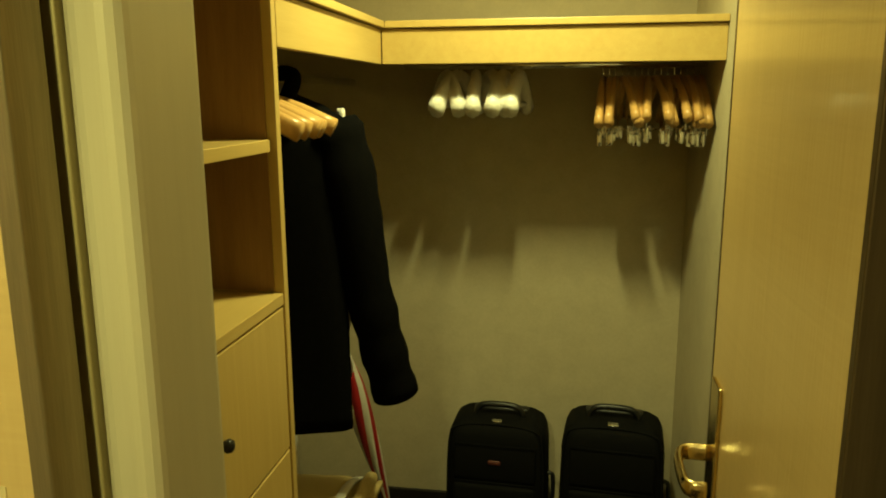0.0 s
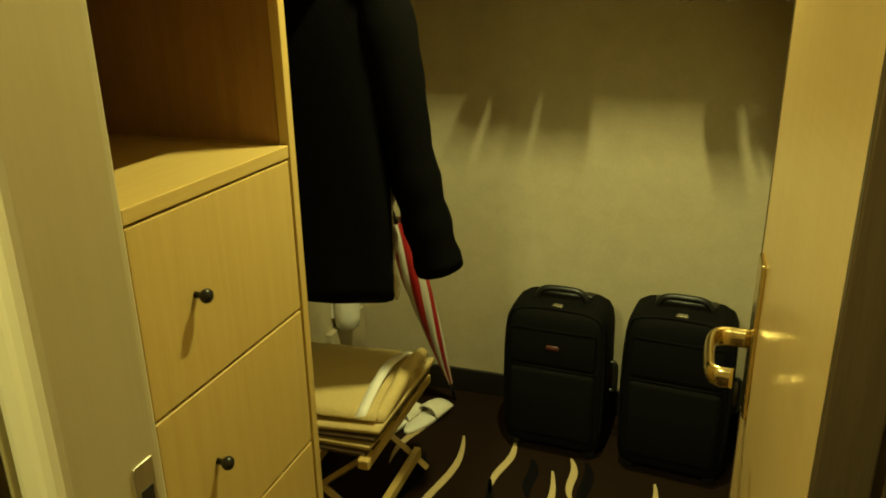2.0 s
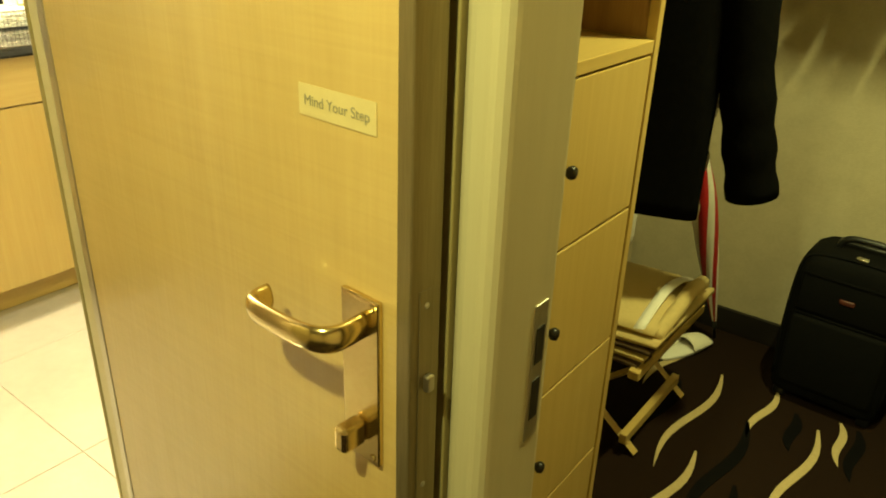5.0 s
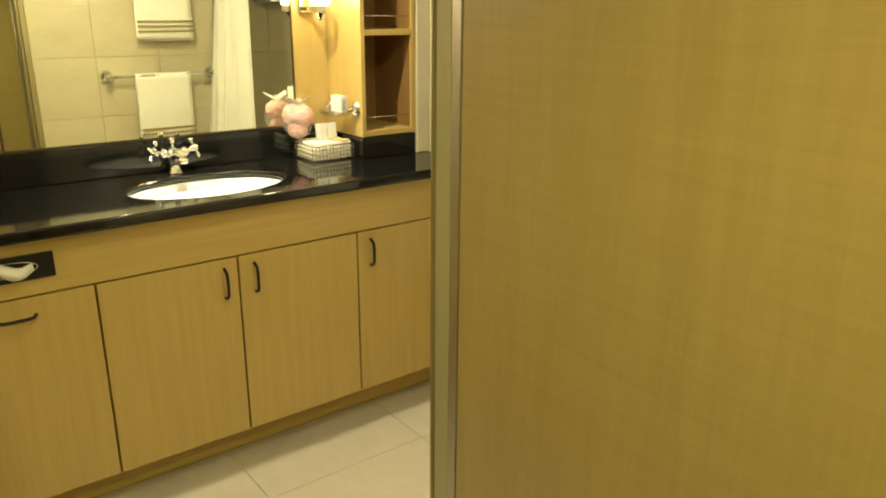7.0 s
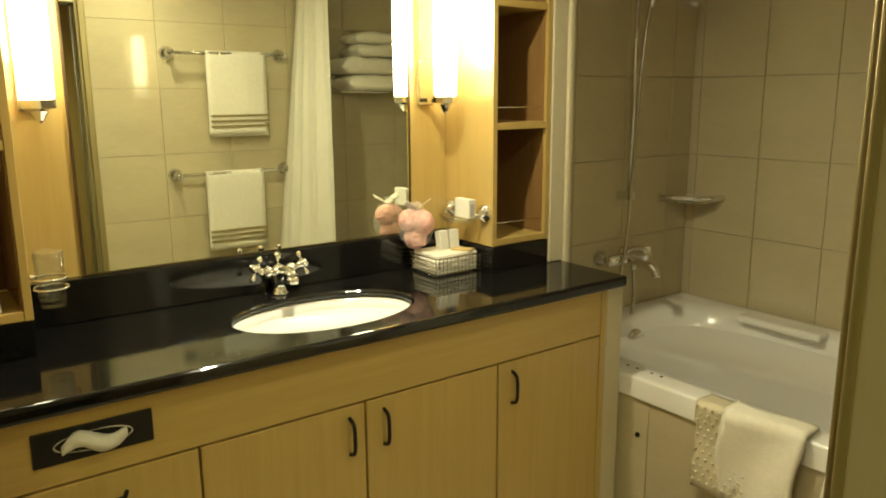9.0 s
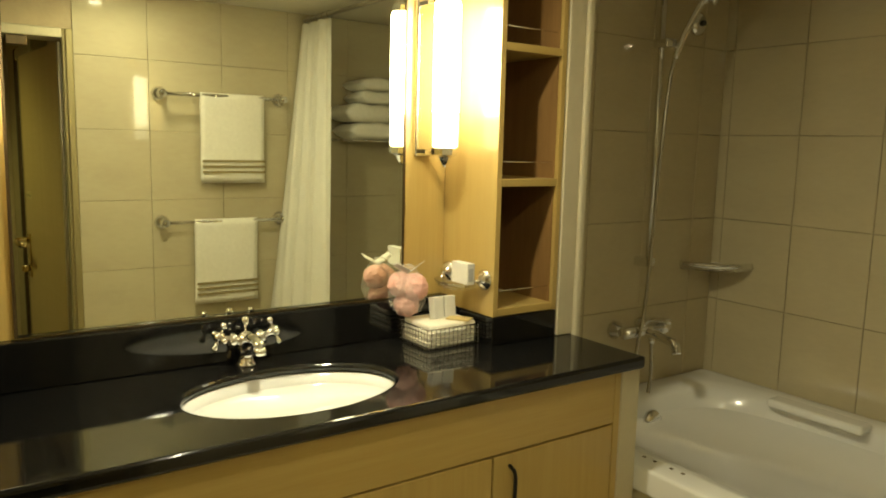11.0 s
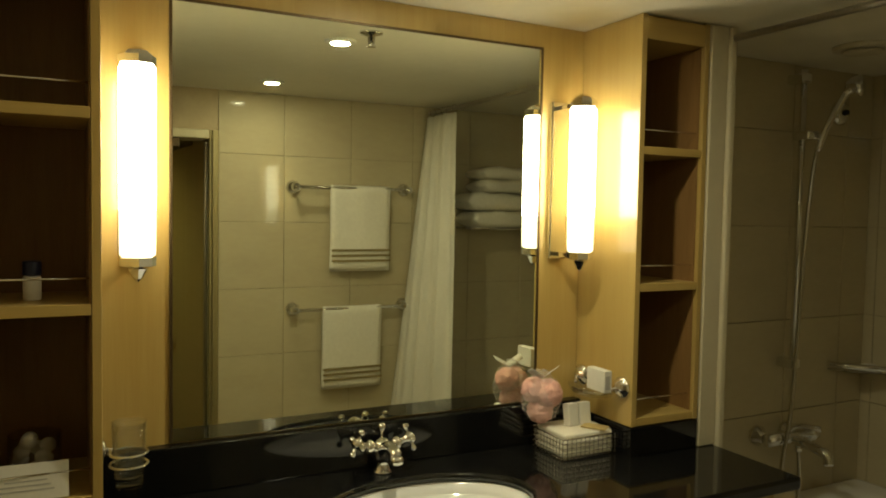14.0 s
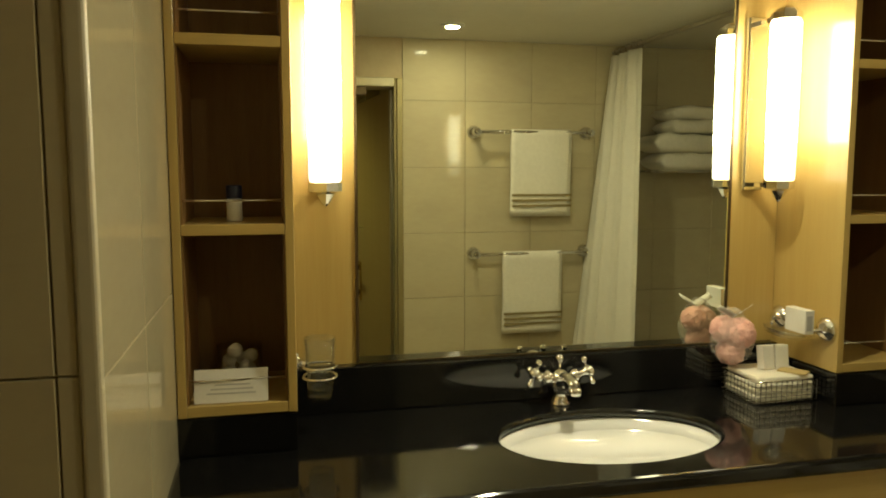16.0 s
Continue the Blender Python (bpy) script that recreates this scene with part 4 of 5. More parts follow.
# tumbler in its holder, on the panel beside the mirror
tum = thing("tumbler_holder", (-1.2, 0.575, 1.24), "chrome wall ring holding a clear glass tumbler", "holder")
part("rosette", lathe([(0.024, 0), (0.024, 0.006), (0.014, 0.012)], (-1.17, 0.5172, 1.222), "y"), CHROME, tum, "", True)
part("arm", sweep([(-1.17, 0.528, 1.222), (-1.150, 0.542, 1.222)], 0.006, 8), CHROME, tum, "", True)
for z in (1.222, 1.198):
    part("ring", sweep([(-1.128 + 0.037 * math.cos(t), 0.571 + 0.037 * math.sin(t), z) for t in [2 * math.pi * k / 28 for k in range(29)]], 0.003, 6), CHROME, tum, "", True)
gl = thing("glass_tumbler", (-1.128, 0.582, 1.19), "clear glass tumbler upside in a chrome ring", "glass")
part("glass", lathe([(0.026, 0), (0.028, 0.002), (0.0350, 0.137), (0.0332, 0.137), (0.0258, 0.018), (0.004, 0.016)], (-1.128, 0.571, 1.150), "z", 28), CLEAR, gl, "", True)

# soap dish on the tower's side
dish = thing("soap_dish", (-1.13, 1.80, 1.25), "clear glass soap dish on chrome wall arms", "soap dish")
for xx in (-1.255, -1.075):
    part("rosette", lathe([(0.031, 0), (0.031, -0.007), (0.022, -0.014), (0.014, -0.024)], (xx, 1.8478, 1.255), "y"), CHROME, dish, "", True)
    part("arm", sweep(arc([(xx, 1.828, 1.255), (xx + (0.01 if xx < -1.2 else -0.01), 1.81, 1.25), (xx + (0.03 if xx < -1.2 else -0.03), 1.80, 1.245)], 4), 0.0055, 8), CHROME, dish, "", True)
part("tray", loft([[(-1.145 + 0.084 * k * math.cos(t), 1.79 + 0.05 * k * math.sin(t), z) for t in [2 * math.pi * q / 32 for q in range(32)]] for k, z in ((0.6, 1.226), (0.9, 1.232), (1.0, 1.246), (0.96, 1.247), (0.85, 1.237), (0.4, 1.232))]), CLEAR, dish, "", True)
soap = thing("soap_box", (-1.13, 1.79, 1.247), "small boxed guest soap on the glass dish", "soap")
part("carton", box(-1.140, -1.063, 1.772, 1.798, 1.2475, 1.308, 0.0015), WHITE, soap)
part("print", box(-1.0625, -1.062, 1.776, 1.792, 1.256, 1.294), GREYINK, soap)

# wire basket with flannels
bk = thing("wire_basket", (-1.15, 1.75, ZC), "chrome wire amenity basket on the counter", "basket")
ba, bb = (-1.235, -1.085), (1.655, 1.835)
for z in (ZC + 0.006, ZC + 0.02, ZC + 0.034, ZC + 0.048, ZC + 0.060):
    part("wire", sweep([(ba[0], bb[0], z), (ba[1], bb[0], z), (ba[1], bb[1], z), (ba[0], bb[1], z), (ba[0], bb[0], z)], 0.0022 if z > ZC + 0.05 else 0.0012, 5), CHROME, bk, "", True)
for k in range(13):
    yy = bb[0] + (bb[1] - bb[0]) * k / 12
    part("wire", sweep([(ba[1], yy, ZC + 0.004), (ba[1], yy, ZC + 0.06)], 0.0012, 5), CHROME, bk)
for k in range(1, 10):
    xx = ba[0] + (ba[1] - ba[0]) * k / 10
    part("wire", sweep([(xx, bb[0], ZC + 0.06), (xx, bb[0], ZC + 0.004), (xx, bb[1], ZC + 0.004), (xx, bb[1], ZC + 0.06)], 0.0012, 5), CHROME, bk)
for k in range(4):
    f = thing("face_flannel", (-1.16, 1.745, ZC + 0.006 + k * 0.016), "folded white face flannel in the wire basket", "towel", "flannels in the basket")
    part("cloth", box(ba[0] + 0.006, ba[1] - 0.006, bb[0] + 0.006 + 0.002 * k, bb[1] - 0.006, ZC + 0.0065 + k * 0.016, ZC + 0.022 + k * 0.016, 0.006, 3), TOWEL, f, "", True)
for k, yy in enumerate((1.742, 1.784)):
    c = thing("soap_carton", (-1.165, yy, ZC + 0.071), "small upright white toiletry carton among the flannels", "carton", "cartons in the basket")
    bm = box(-0.012, 0.012, -0.018, 0.018, 0, 0.062, 0.001)
    bm.transform(pose(-1.165, yy, ZC + 0.071, 0, -8, 8 - 14 * k))
    part("carton", bm, WHITE, c)
fold = thing("card", (-1.12, 1.80, ZC + 0.072), "folded cream card lying on the flannels", "card")
bm = box(-0.035, 0.035, -0.022, 0.022, 0, 0.004, 0.001)
bm.transform(pose(-1.120, 1.790, ZC + 0.0715, 0, 0, 35))
part("sheet", bm, STRAW, fold)

puff = thing("bath_puff", (-1.21, 1.62, ZC + 0.06), "pink net bath puff wrapped in clear film", "bath puff")
for j, (px, py, pz, pr) in enumerate(((-1.192, 1.676, ZC + 0.164, 0.041), (-1.212, 1.642, ZC + 0.172, 0.036), (-1.208, 1.662, ZC + 0.112, 0.036))):
    bm = bmesh.new()
    bmesh.ops.create_icosphere(bm, subdivisions=4, radius=1)
    for v in bm.verts:
        n = v.co.normalized()
        v.co = Vector((px, py, pz)) + n * pr * (1 + 0.13 * noise.noise(n * 3.2 + Vector((j * 5, 0, 0))) + 0.07 * abs(noise.noise(n * 11)))
    part("net", bm, PINK, puff, "", True)
film = material("clear_film", (0.9, 0.88, 0.85), 0.08)
film.node_tree.nodes["Principled BSDF"].inputs["Alpha"].default_value = 0.16
bm = bmesh.new()
bmesh.ops.create_icosphere(bm, subdivisions=5, radius=1)
for v in bm.verts:
    n = v.co.normalized()
    q = 1 + 0.20 * abs(noise.noise(n * 4.5)) + 0.10 * abs(noise.noise(n * 11))
    v.co = Vector((-1.203, 1.662, ZC + 0.146)) + Vector((n.x * 0.045, n.y * 0.054, n.z * 0.062 + 0.018 * max(0, n.z) ** 4)) * q
part("film", bm, film, puff, "clear crinkled film")
bow = sheet(lambda u, v: (-1.20 + 0.02 * v, 1.61 + 0.095 * u, ZC + 0.205 + 0.026 * abs(u - 0.5) * 2 + 0.012 * v), 10, 2, 0.0015)
part("ribbon", bow, WHITECLOTH, puff, "pale ribbon", True)
# things on the shelf tower beside the pier
bot = thing("lotion_bottle", (-1.14, 0.395, 1.55), "small white lotion bottle with navy cap on the shelf", "bottle")
part("bottle", lathe([(0.015, 0), (0.0165, 0.002), (0.0165, 0.045), (0.012, 0.050)], (-1.14, 0.395, 1.5495), "z", 20), WHITE, bot, "", True)
part("cap", lathe([(0.0165, 0), (0.017, 0.002), (0.017, 0.026), (0.015, 0.028)], (-1.14, 0.395, 1.599), "z", 20), NAVY, bot, "navy blue cap", True)
card = thing("notice_card", (-1.07, 0.385, 1.175), "white folded notice card leaning on the shelf rod", "card")
bm = box(-0.0012, 0.0012, -0.075, 0.075, 0, 0.07)
bm.transform(pose(-1.052, 0.382, 1.1745, 0, -12, -2))
part("card", bm, WHITE, card)
for k in range(4):
    bm = box(0.0013, 0.0019, -0.05 + 0.008 * k, 0.05 - 0.006 * k, 0.018 + k * 0.009, 0.021 + k * 0.009)
    bm.transform(pose(-1.052, 0.382, 1.1745, 0, -12, -2))
    part("print_bar", bm, GREYINK, card)
jar = thing("cotton_jar", (-1.19, 0.40, 1.175), "clear jar of white cotton balls on the shelf", "jar")
part("jar", lathe([(0.047, 0), (0.05, 0.003), (0.05, 0.09), (0.047, 0.09), (0.047, 0.005), (0.004, 0.004)], (-1.20, 0.395, 1.1745), "z", 28), CLEAR, jar, "", True)
for k in range(9):
    bm = bmesh.new()
    bmesh.ops.create_icosphere(bm, subdivisions=2, radius=0.016)
    t = k * 2.3
    bm.transform(Matrix.Translation((-1.20 + 0.026 * math.cos(t), 0.395 + 0.026 * math.sin(t), 1.1965 + 0.0072 * k)))
    part("cotton_ball", bm, TOWEL, jar, "", True)

# ---- bath and shower ----
tub = thing("bathtub", (-0.4, 2.7, FB), "white acrylic bathtub with wide rim and tiled front", "bathtub", kind="structure")
TX0, TX1, TY0, TY1, TZ = -1.298, 0.46, 2.196, 3.228, 0.722


def sup(cx, cy, z, a, b, p, n=64):
    out = []
    for k in range(n):
        t = 2 * math.pi * k / n
        c, s = math.cos(t), math.sin(t)
        out.append((cx + a * math.copysign(abs(c) ** (2 / p), c), cy + b * math.copysign(abs(s) ** (2 / p), s), z))
    return out


cx, cy, ha, hb = (TX0 + TX1) / 2, (TY0 + TY1) / 2, (TX1 - TX0) / 2, (TY1 - TY0) / 2
tr = [sup(cx, cy, TZ - 0.075, ha, hb, 80), sup(cx, cy, TZ - 0.07, ha, hb, 80), sup(cx, cy, TZ - 0.010, ha, hb, 80), sup(cx, cy, TZ - 0.002, ha - 0.002, hb - 0.002, 70), sup(cx, cy, TZ, ha - 0.010, hb - 0.010, 60), sup(cx, cy, TZ + 0.0005, ha - 0.030, hb - 0.030, 40)]
for k, z, p in ((0.93, TZ + 0.001, 5.5), (0.885, TZ - 0.004, 4.4), (0.862, TZ - 0.022, 4), (0.83, TZ - 0.12, 3.8), (0.79, TZ - 0.28, 3.6), (0.72, TZ - 0.37, 3.4), (0.55, TZ - 0.40, 3.2), (0.2, TZ - 0.405, 3)):
    tr.append(sup(cx, cy + 0.01, z, ha * k, hb * (k - 0.09 if k < 0.9 else k - 0.05), p))
part("shell", loft(tr), ACRYLIC, tub, "", True)
part("overflow", lathe([(0.044, 0), (0.044, 0.012), (0.036, 0.024), (0.012, 0.027)], (-1.135, 2.700, 0.641), "x"), CHROME, tub, "chrome overflow cover", True)
part("arm_rest", box(-0.90, -0.55, 3.06, 3.14, TZ - 0.02, TZ + 0.012, 0.012, 3), ACRYLIC, tub)
for k in range(5):
    part("grip_dot", lathe([(0.008, 0), (0.006, 0.004)], (-0.86 + 0.05 * k + 0.01 * (k % 2), 2.262, TZ - 0.002), "z", 10), BRONZE, tub)
setting("bath_front", box(-1.02, 0.47, 2.214, 2.24, FB, TZ - 0.078), GROUT, "bed of the tiled bath front", "bath front")
plug = thing("wall_plug", (-0.86, 2.2, 0.52), "small dark inspection screw in the bath front", "screw")
part("cap", lathe([(0.008, 0), (0.007, -0.006)], (-0.70, 2.2055, 0.52), "y", 12), RUBBER, plug)

mix = thing("bath_mixer", (-1.25, 2.72, 0.96), "chrome wall-mounted bath mixer with shower hose", "tap")
for yy in (2.655, 2.805):
    part("flange", lathe([(0.036, 0), (0.036, 0.012), (0.022, 0.026), (0.018, 0.055)], (-1.299, yy, 0.96), "x"), CHROME, mix, "", True)
part("body", sweep([(-1.235, 2.635, 0.96), (-1.235, 2.845, 0.96)], 0.023, 16), CHROME, mix, "", True)
part("knob", lathe([(0.026, 0), (0.028, 0.02), (0.024, 0.04)], (-1.235, 2.845, 0.96), "y"), CHROME, mix, "", True)
part("lever", sweep(arc([(-1.235, 2.75, 0.98), (-1.21, 2.76, 1.005), (-1.14, 2.79, 1.008)], 4), 0.011, 10), CHROME, mix, "", True)
part("spout", sweep(arc([(-1.225, 2.75, 0.955), (-1.16, 2.755, 0.950), (-1.10, 2.76, 0.935), (-1.085, 2.76, 0.90)], 5), 0.017, 12), CHROME, mix, "", True)
part("hose_nut", lathe([(0.011, -0.03), (0.013, -0.026), (0.013, 0.0)], (-1.215, 2.775, 0.94), "z", 14), CHROME, mix, "", True)
hose = arc([(-1.215, 2.775, 0.925), (-1.21, 2.778, 0.79), (-1.20, 2.745, 0.675), (-1.20, 2.700, 0.648), (-1.20, 2.662, 0.72), (-1.20, 2.678, 0.90), (-1.20, 2.712, 1.11), (-1.20, 2.740, 1.59), (-1.198, 2.762, 1.86), (-1.195, 2.782, 1.975)], 14)
part("hose", sweep(hose, [0.0078 if k % 2 else 0.0066 for k in range(len(hose))], 10), HOSE, mix, "flexible metal shower hose", True)

sh = thing("shower_rail", (-1.25, 2.73, 1.2), "chrome riser rail with sliding hand shower", "shower")
part("rail", sweep([(-1.245, 2.765, 1.215), (-1.245, 2.765, 2.255)], 0.0115, 14), CHROME, sh, "", True)
for z in (1.22, 2.225):
    part("bracket", box(-1.300, -1.228, 2.742, 2.788, z - 0.018, z + 0.018, 0.008, 3), CHROME, sh)
part("slider", box(-1.262, -1.195, 2.735, 2.795, 2.008, 2.04, 0.008, 3), CHROME, sh)
hd = part("hand_shower", sweep(arc([(-1.195, 2.782, 1.97), (-1.178, 2.802, 2.05), (-1.154, 2.830, 2.13), (-1.130, 2.854, 2.185), (-1.098, 2.872, 2.192)], 5), [0.012] * 14 + [0.02, 0.026, 0.03, 0.034, 0.036, 0.036, 0.03], 14), CHROME, sh, "chrome hand shower head", True)
jet = thing("body_jet", (-1.29, 3.03, 2.13), "round chrome wall jet beside the shower rail", "shower")
part("disc", lathe([(0.045, 0), (0.045, 0.012), (0.03, 0.024), (0.012, 0.026)], (-1.299, 3.03, 2.13), "x"), CHROME, jet, "", True)
part("nozzle", lathe([(0.012, 0), (0.010, 0.012)], (-1.273, 3.03, 2.13), "x", 12), RUBBER, jet)

cd = thing("corner_soap_basket", (-1.25, 3.17, 1.18), "chrome corner soap basket with a soap", "soap dish")
part("rim", sweep(arc([(-1.299, 3.03, 1.19), (-1.22, 3.06, 1.19), (-1.13, 3.15, 1.19), (-1.11, 3.227, 1.19)], 6), 0.012, 10), CHROME, cd, "", True)
part("tray", loft([[(-1.299, 3.03, z), (-1.22, 3.06, z), (-1.13, 3.15, z), (-1.11, 3.228, z), (-1.299, 3.228, z)] for z in (1.168, 1.172)]), CHROME, cd)
cs = thing("soap_bar", (-1.2, 3.13, 1.172), "small wrapped white soap in the corner basket", "soap")
part("soap", box(-1.225, -1.16, 3.10, 3.15, 1.1725, 1.197, 0.006), WHITE, cs)

bm = thing("bath_mat", (-0.38, 2.19, TZ), "cream waffle rubber bath mat draped over the rim", "bath mat")
part("mat", sheet(lambda u, v: (-0.47 + 0.17 * u + 0.003 * math.sin(v * 30), 2.26 - 0.078 * min(1, v * 4) - 0.006 * math.sin(v * 9), TZ + 0.006 - max(0, v - 0.22) * 0.36), 14, 20, 0.005), CREAMPAINT, bm, "", True)
for i in range(7):
    for j in range(11):
        q = bmesh.new()
        bmesh.ops.create_icosphere(q, subdivisions=1, radius=0.0055)
        v = 0.26 + j * 0.066
        q.transform(Matrix.Translation((-0.462 + i * 0.0255 + 0.012 * (j % 2), 2.18 - 0.006 * math.sin(v * 9), TZ + 0.006 - (v - 0.22) * 0.36)))
        part("nub", q, CREAMPAINT, bm, "", True)
tw = thing("bath_towel", (-0.27, 2.17, TZ), "white towel hung over the bath rim and mat", "towel")
part("cloth", sheet(lambda u, v: (-0.372 + 0.235 * u + 0.008 * math.sin(v * 7), 2.255 - 0.09 * min(1, v * 4) - 0.012 * math.sin(u * 5 + v * 4), TZ + 0.020 - max(0, v - 0.22) * 0.36), 14, 18, 0.012), TOWEL, tw, "", True)

# curtain rail and curtain
cr = thing("curtain_rail", (-0.4, 2.205, 2.24), "dark metal shower curtain rail below the ceiling", "rail", kind="structure")
part("bar", sweep([(-1.02, 2.178, 2.250), (0.479, 2.178, 2.250)], 0.010, 10), STEEL, cr, "", True)
cu = thing("shower_curtain", (0.25, 2.2, 0.3), "drawn-back off-white shower curtain hanging in folds", "curtain")
part("cloth", sheet(lambda u, v: (0.452 - (0.33 + 0.16 * (1 - v)) * u, 2.142 - 0.19 * (1 - v) * (1.1 - 0.7 * u) + (0.022 * math.sin(u * 21 + 0.5) + 0.012 * math.sin(u * 37 + 1.4 * v)) * (1 - 0.35 * v), 0.52 + 1.70 * v), 90, 14, 0.002), CURTAIN, cu, "", True)
for k in range(5):
    part("ring", sweep([(0.43 - 0.06 * k, 2.178 + 0.016 * math.cos(t), 2.250 + 0.018 * math.sin(t)) for t in [2 * math.pi * q / 14 for q in range(15)]], 0.002, 5), CHROME, cu, "", True)


# ---- towel bars on the wall opposite the mirror ----
def towel_bar(z, ty0, ty1, drop):
    b = thing("towel_bar", (0.40, 1.75, z), "chrome towel bar with round wall flanges", "towel bar", "towel bars opposite the mirror")
    for yy in (1.445, 2.03):
        part("flange", lathe([(0.034, 0), (0.034, -0.010), (0.022, -0.024), (0.010, -0.034), (0.010, -0.06), (0.017, -0.066), (0.017, -0.084)], (0.4715, yy, z), "x"), CHROME, b, "", True)
    part("bar", sweep([(0.40, 1.44, z), (0.40, 2.035, z)], 0.0095, 12), CHROME, b, "", True)
    t = thing("hand_towel", (0.40, (ty0 + ty1) / 2, z), "white hand towel with olive bands over a bar", "towel", "towels on the bars")

    def cloth(u, v):
        s = v * 2 - 1
        x = 0.40 + 0.014 * math.copysign(min(1, abs(s) * 12), s)
        return (x + 0.003 * math.sin(u * 7), ty0 + (ty1 - ty0) * u + 0.006 * s, z + 0.014 - drop * max(0, abs(s) - 0.03) - (0.012 if s > 0 else 0))
    part("cloth", sheet(cloth, 12, 40, 0.006), TOWEL, t, "", True)
    for k in range(3):
        zz = z - drop + 0.062 + k * 0.026
        part("band", box(0.3765, 0.3795, ty0 + 0.001, ty1 - 0.001, zz, zz + 0.0115), STRIPE, t, "olive woven band")


towel_bar(1.845, 1.615, 1.925, 0.425)
towel_bar(1.250, 1.578, 1.885, 0.415)

rk = thing("towel_shelf", (0.35, 2.60, 1.64), "chrome towel shelf at the end of the bath", "shelf", kind="structure")
for xx in (0.26, 0.32, 0.38, 0.44):
    part("bar", sweep([(xx, 2.32, 1.655), (xx, 2.86, 1.655)], 0.006, 8), CHROME, rk, "", True)
for yy in (2.33, 2.85):
    part("bracket", sweep([(0.472, yy, 1.655), (0.25, yy, 1.655)], 0.008, 8), CHROME, rk, "", True)


def folded_towel(x0, x1, y0, y1, z, h, seed):
    """Layers of terry turned round a soft fold at the y0 end, sagging a little."""
    f = thing("folded_towel", ((x0 + x1) / 2, (y0 + y1) / 2, z), "folded white bath towel on the shelf stack", "towel", "stack of bath towels")
    for k in range(1):
        hz, zb = h - 0.002, z

        def ring(t):
            d = min(1.0, t / 0.13)
            q = math.sqrt(1 - (1 - d) ** 2) * 0.88 + 0.12
            y = y0 + 0.012 * k + (y1 - y0 - 0.012 * k) * t
            out = []
            for m in range(20):
                a = 2 * math.pi * m / 20
                c, e = math.cos(a), math.sin(a)
                px = (x0 + x1) / 2 + (x1 - x0) / 2 * math.copysign(abs(c) ** 0.35, c)
                pz = zb + hz / 2 + hz / 2 * q * math.copysign(abs(e) ** 0.6, e)
                w = 0.016 * noise.noise(Vector((px * 11, y * 11, seed))) if e > 0 else 0
                out.append((px + 0.006 * noise.noise(Vector((y * 7, pz * 20, seed))), y, pz + w * e))
            return out
        part("fold", loft([ring(i / 26) for i in range(27)]), TOWEL, f, "", True)


for k, (d0, d1, hh) in enumerate(((2.33, 2.84, 0.085), (2.30, 2.85, 0.095), (2.395, 2.80, 0.07), (2.39, 2.79, 0.065))):
    folded_towel(0.235 + 0.006 * k, 0.465, d0, d1, 1.662 + sum((0.085, 0.095, 0.07, 0.065)[:k]), hh, k * 3.7)

# ceiling fittings
for x, y in ((-0.77, 1.255), (0.12, 1.255)):
    dl = thing("downlight", (x, y, CEIL_B), "lit recessed ceiling downlight with pale ring", "lamp", "bathroom downlights")
    part("ring", lathe([(0.052, 0), (0.052, -0.005), (0.034, -0.008), (0.033, -0.001)], (x, y, CEIL_B), "z"), WHITE, dl, "", True)
    part("lens", lathe([(0.032, -0.001), (0.032, -0.0035)], (x, y, CEIL_B), "z"), BULB, dl, "glowing lens")
spr = thing("sprinkler", (-0.93, 1.30, CEIL_B), "chrome fire sprinkler head in the ceiling", "sprinkler")
part("rose", lathe([(0.036, 0), (0.034, -0.006), (0.012, -0.012), (0.010, -0.035)], (-0.93, 1.30, CEIL_B), "z"), CHROME, spr, "", True)
part("deflector", lathe([(0.014, -0.042), (0.014, -0.045)], (-0.93, 1.30, CEIL_B), "z"), CHROME, spr)
part("frame_arm", box(-0.938, -0.922, 1.297, 1.303, CEIL_B - 0.042, CEIL_B - 0.034), CHROME, spr)
vt = thing("ceiling_vent", (-1.03, 2.70, CEIL_B), "round cream ceiling vent over the bath", "vent")
part("rim", lathe([(0.09, 0), (0.088, -0.010), (0.065, -0.014), (0.06, -0.004)], (-1.0, 2.72, CEIL_B), "z", 32), CREAMPAINT, vt, "", True)
part("disc", lathe([(0.058, -0.016), (0.055, -0.022), (0.02, -0.024)], (-1.0, 2.72, CEIL_B), "z", 32), CREAMPAINT, vt, "", True)
setting("trim_pier", box(-0.366, -0.344, 0.259, 0.283, FB, CEIL_B - 0.001, 0.006, 3), CREAMPAINT, "rounded cream corner trim of the tiled pier", "trim")


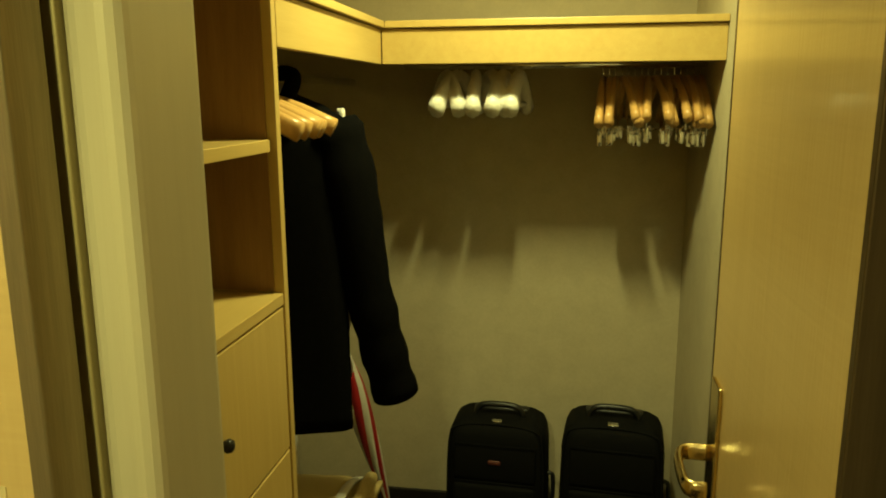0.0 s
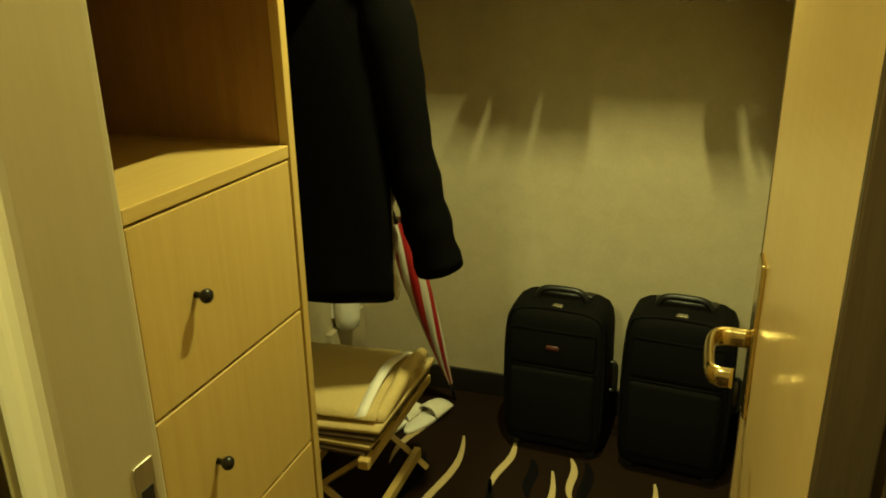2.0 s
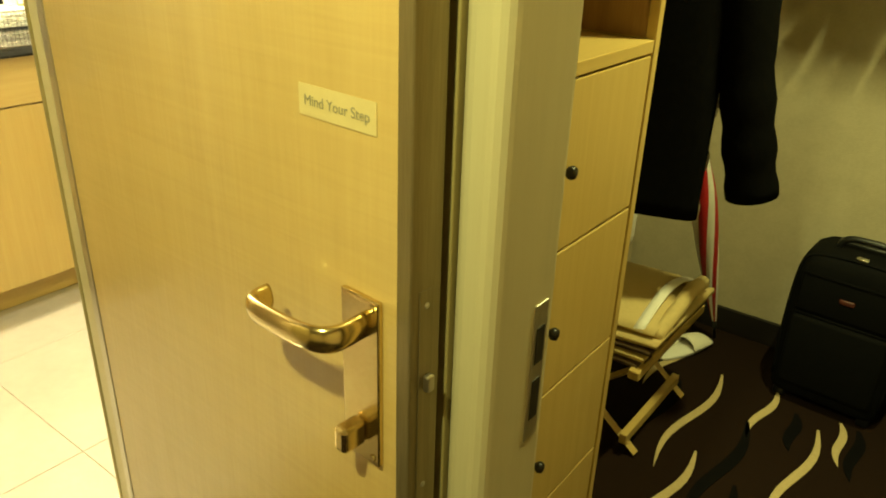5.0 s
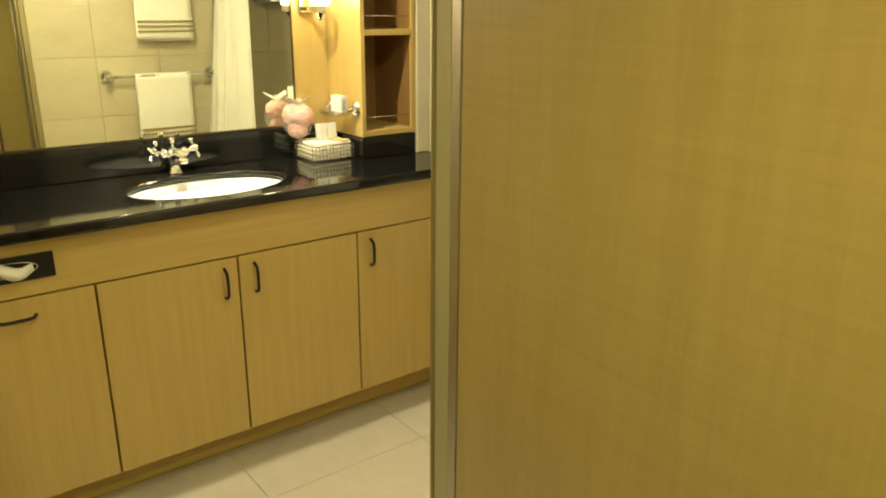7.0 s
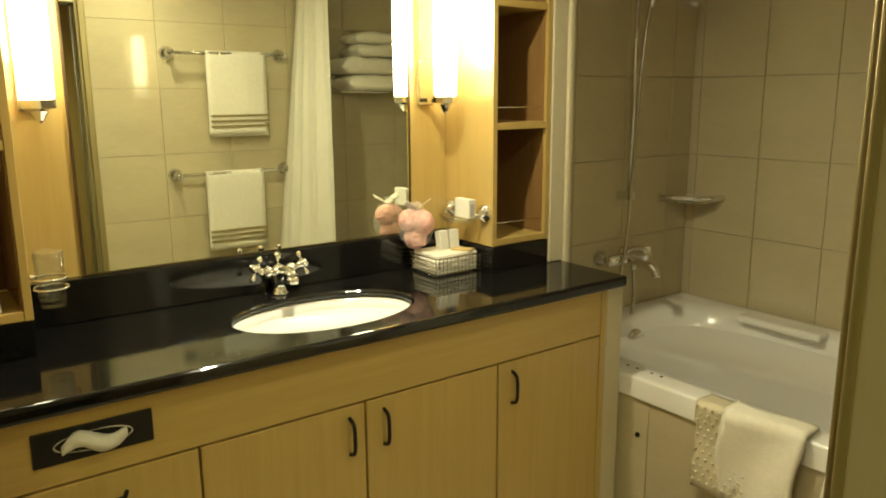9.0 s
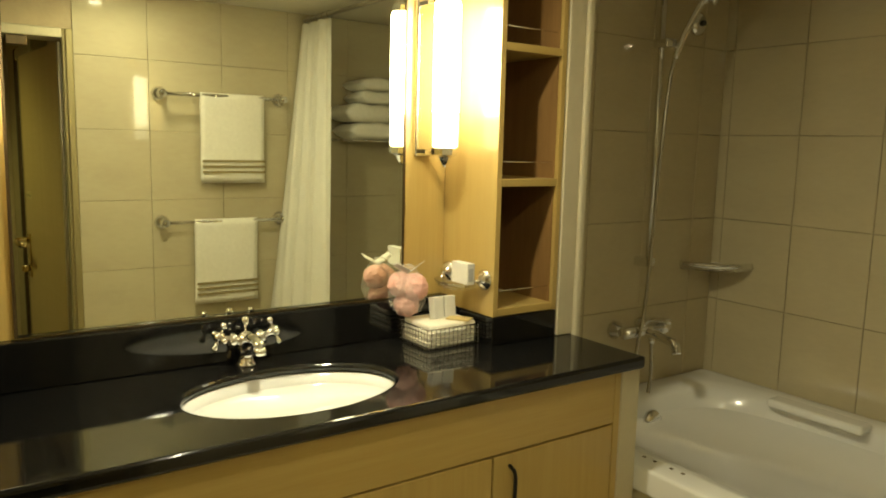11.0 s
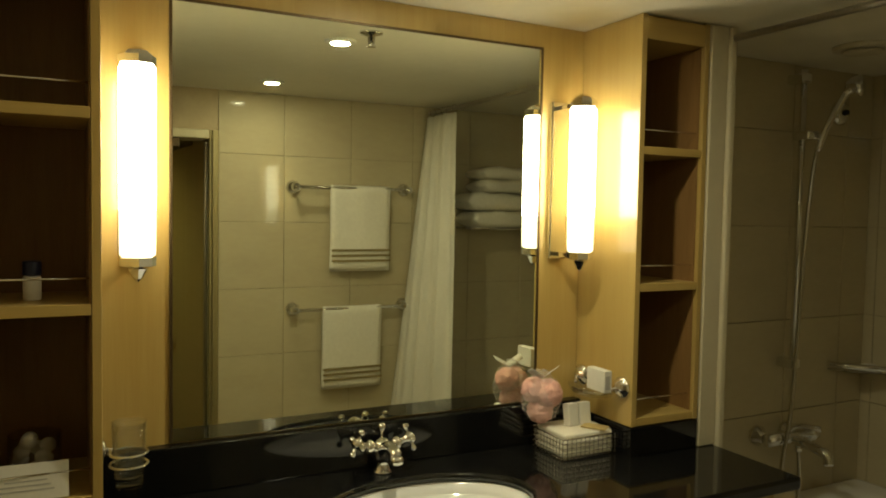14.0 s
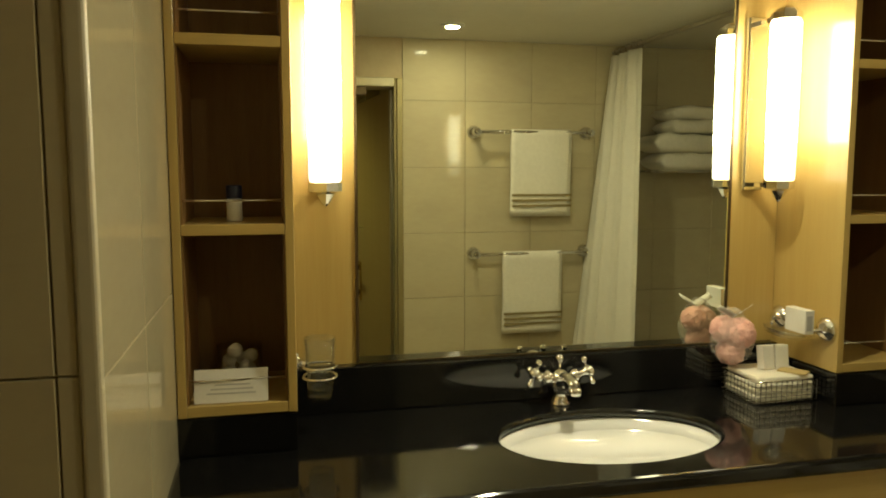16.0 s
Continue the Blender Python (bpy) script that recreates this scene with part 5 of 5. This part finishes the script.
# ---- tiles ----
def tiles(parent, axis, value, side, u0, u1, v0, v1, pu, pv, uo, vo, mat=TILE, gap=0.0022, thick=0.008):
    """Tiles on the plane axis = value facing side, as pieces of their own."""
    cache = {}
    u = uo - math.ceil((uo - u0) / pu) * pu
    while u < u1:
        v = vo - math.ceil((vo - v0) / pv) * pv
        while v < v1:
            a, b, c, d = max(u, u0), min(u + pu - gap, u1), max(v, v0), min(v + pv - gap, v1)
            if b - a > 0.01 and d - c > 0.01:
                key = (round(b - a, 4), round(d - c, 4))
                if key not in cache:
                    w, h = key
                    s = (thick, w, h) if axis == "x" else (w, thick, h) if axis == "y" else (w, h, thick)
                    cache[key] = finish(box(-s[0] / 2, s[0] / 2, -s[1] / 2, s[1] / 2, -s[2] / 2, s[2] / 2, 0.0015, 1), "tile", mat)
                q = value + side * thick / 2
                um, vm = (a + b) / 2, (c + d) / 2
                ob = new("tile", cache[key])
                ob.location = (q, um, vm) if axis == "x" else (um, q, vm) if axis == "y" else (um, vm, q)
                ob.parent = parent
                ob.matrix_parent_inverse = parent.matrix_world.inverted()
            v += pv
        u += pu


bpy.context.view_layer.update()
S = bpy.data.objects
tiles(S["wall_bath_west"], "x", -1.308, 1, 2.193, 3.238, FB, CEIL_B - 0.001, 0.30, 0.338, 2.79, 1.37)
tiles(S["wall_bath_north"], "y", 3.238, -1, -1.30, 0.48, FB, CEIL_B - 0.001, 0.30, 0.338, -0.957, 1.37)
tiles(S["wall_bath_east_north"], "x", 0.48, -1, 1.095, 3.23, FB, CEIL_B - 0.001, 0.34, 0.32, 1.404, 1.674, gap=0.0012)
tiles(S["wall_bath_south"], "y", 0.267, 1, -1.036, -0.367, FB, CEIL_B - 0.001, 0.34, 0.69, -0.36, 1.415)
tiles(S["wall_bath_south"], "x", -0.358, 1, -0.8, 0.2585, FB, CEIL_B - 0.001, 0.60, 0.69, 0.236, 1.43)
tiles(S["bath_front"], "y", 2.214, -1, -1.02, 0.47, FB, TZ - 0.079, 0.36, 0.60, -0.66, FB)
tiles(S["bath_floor"], "z", FB - 0.008, 1, -0.86, 0.438, -0.8, 2.2, 0.60, 0.60, -0.52, 0.55, FLOORTILE, 0.0014)
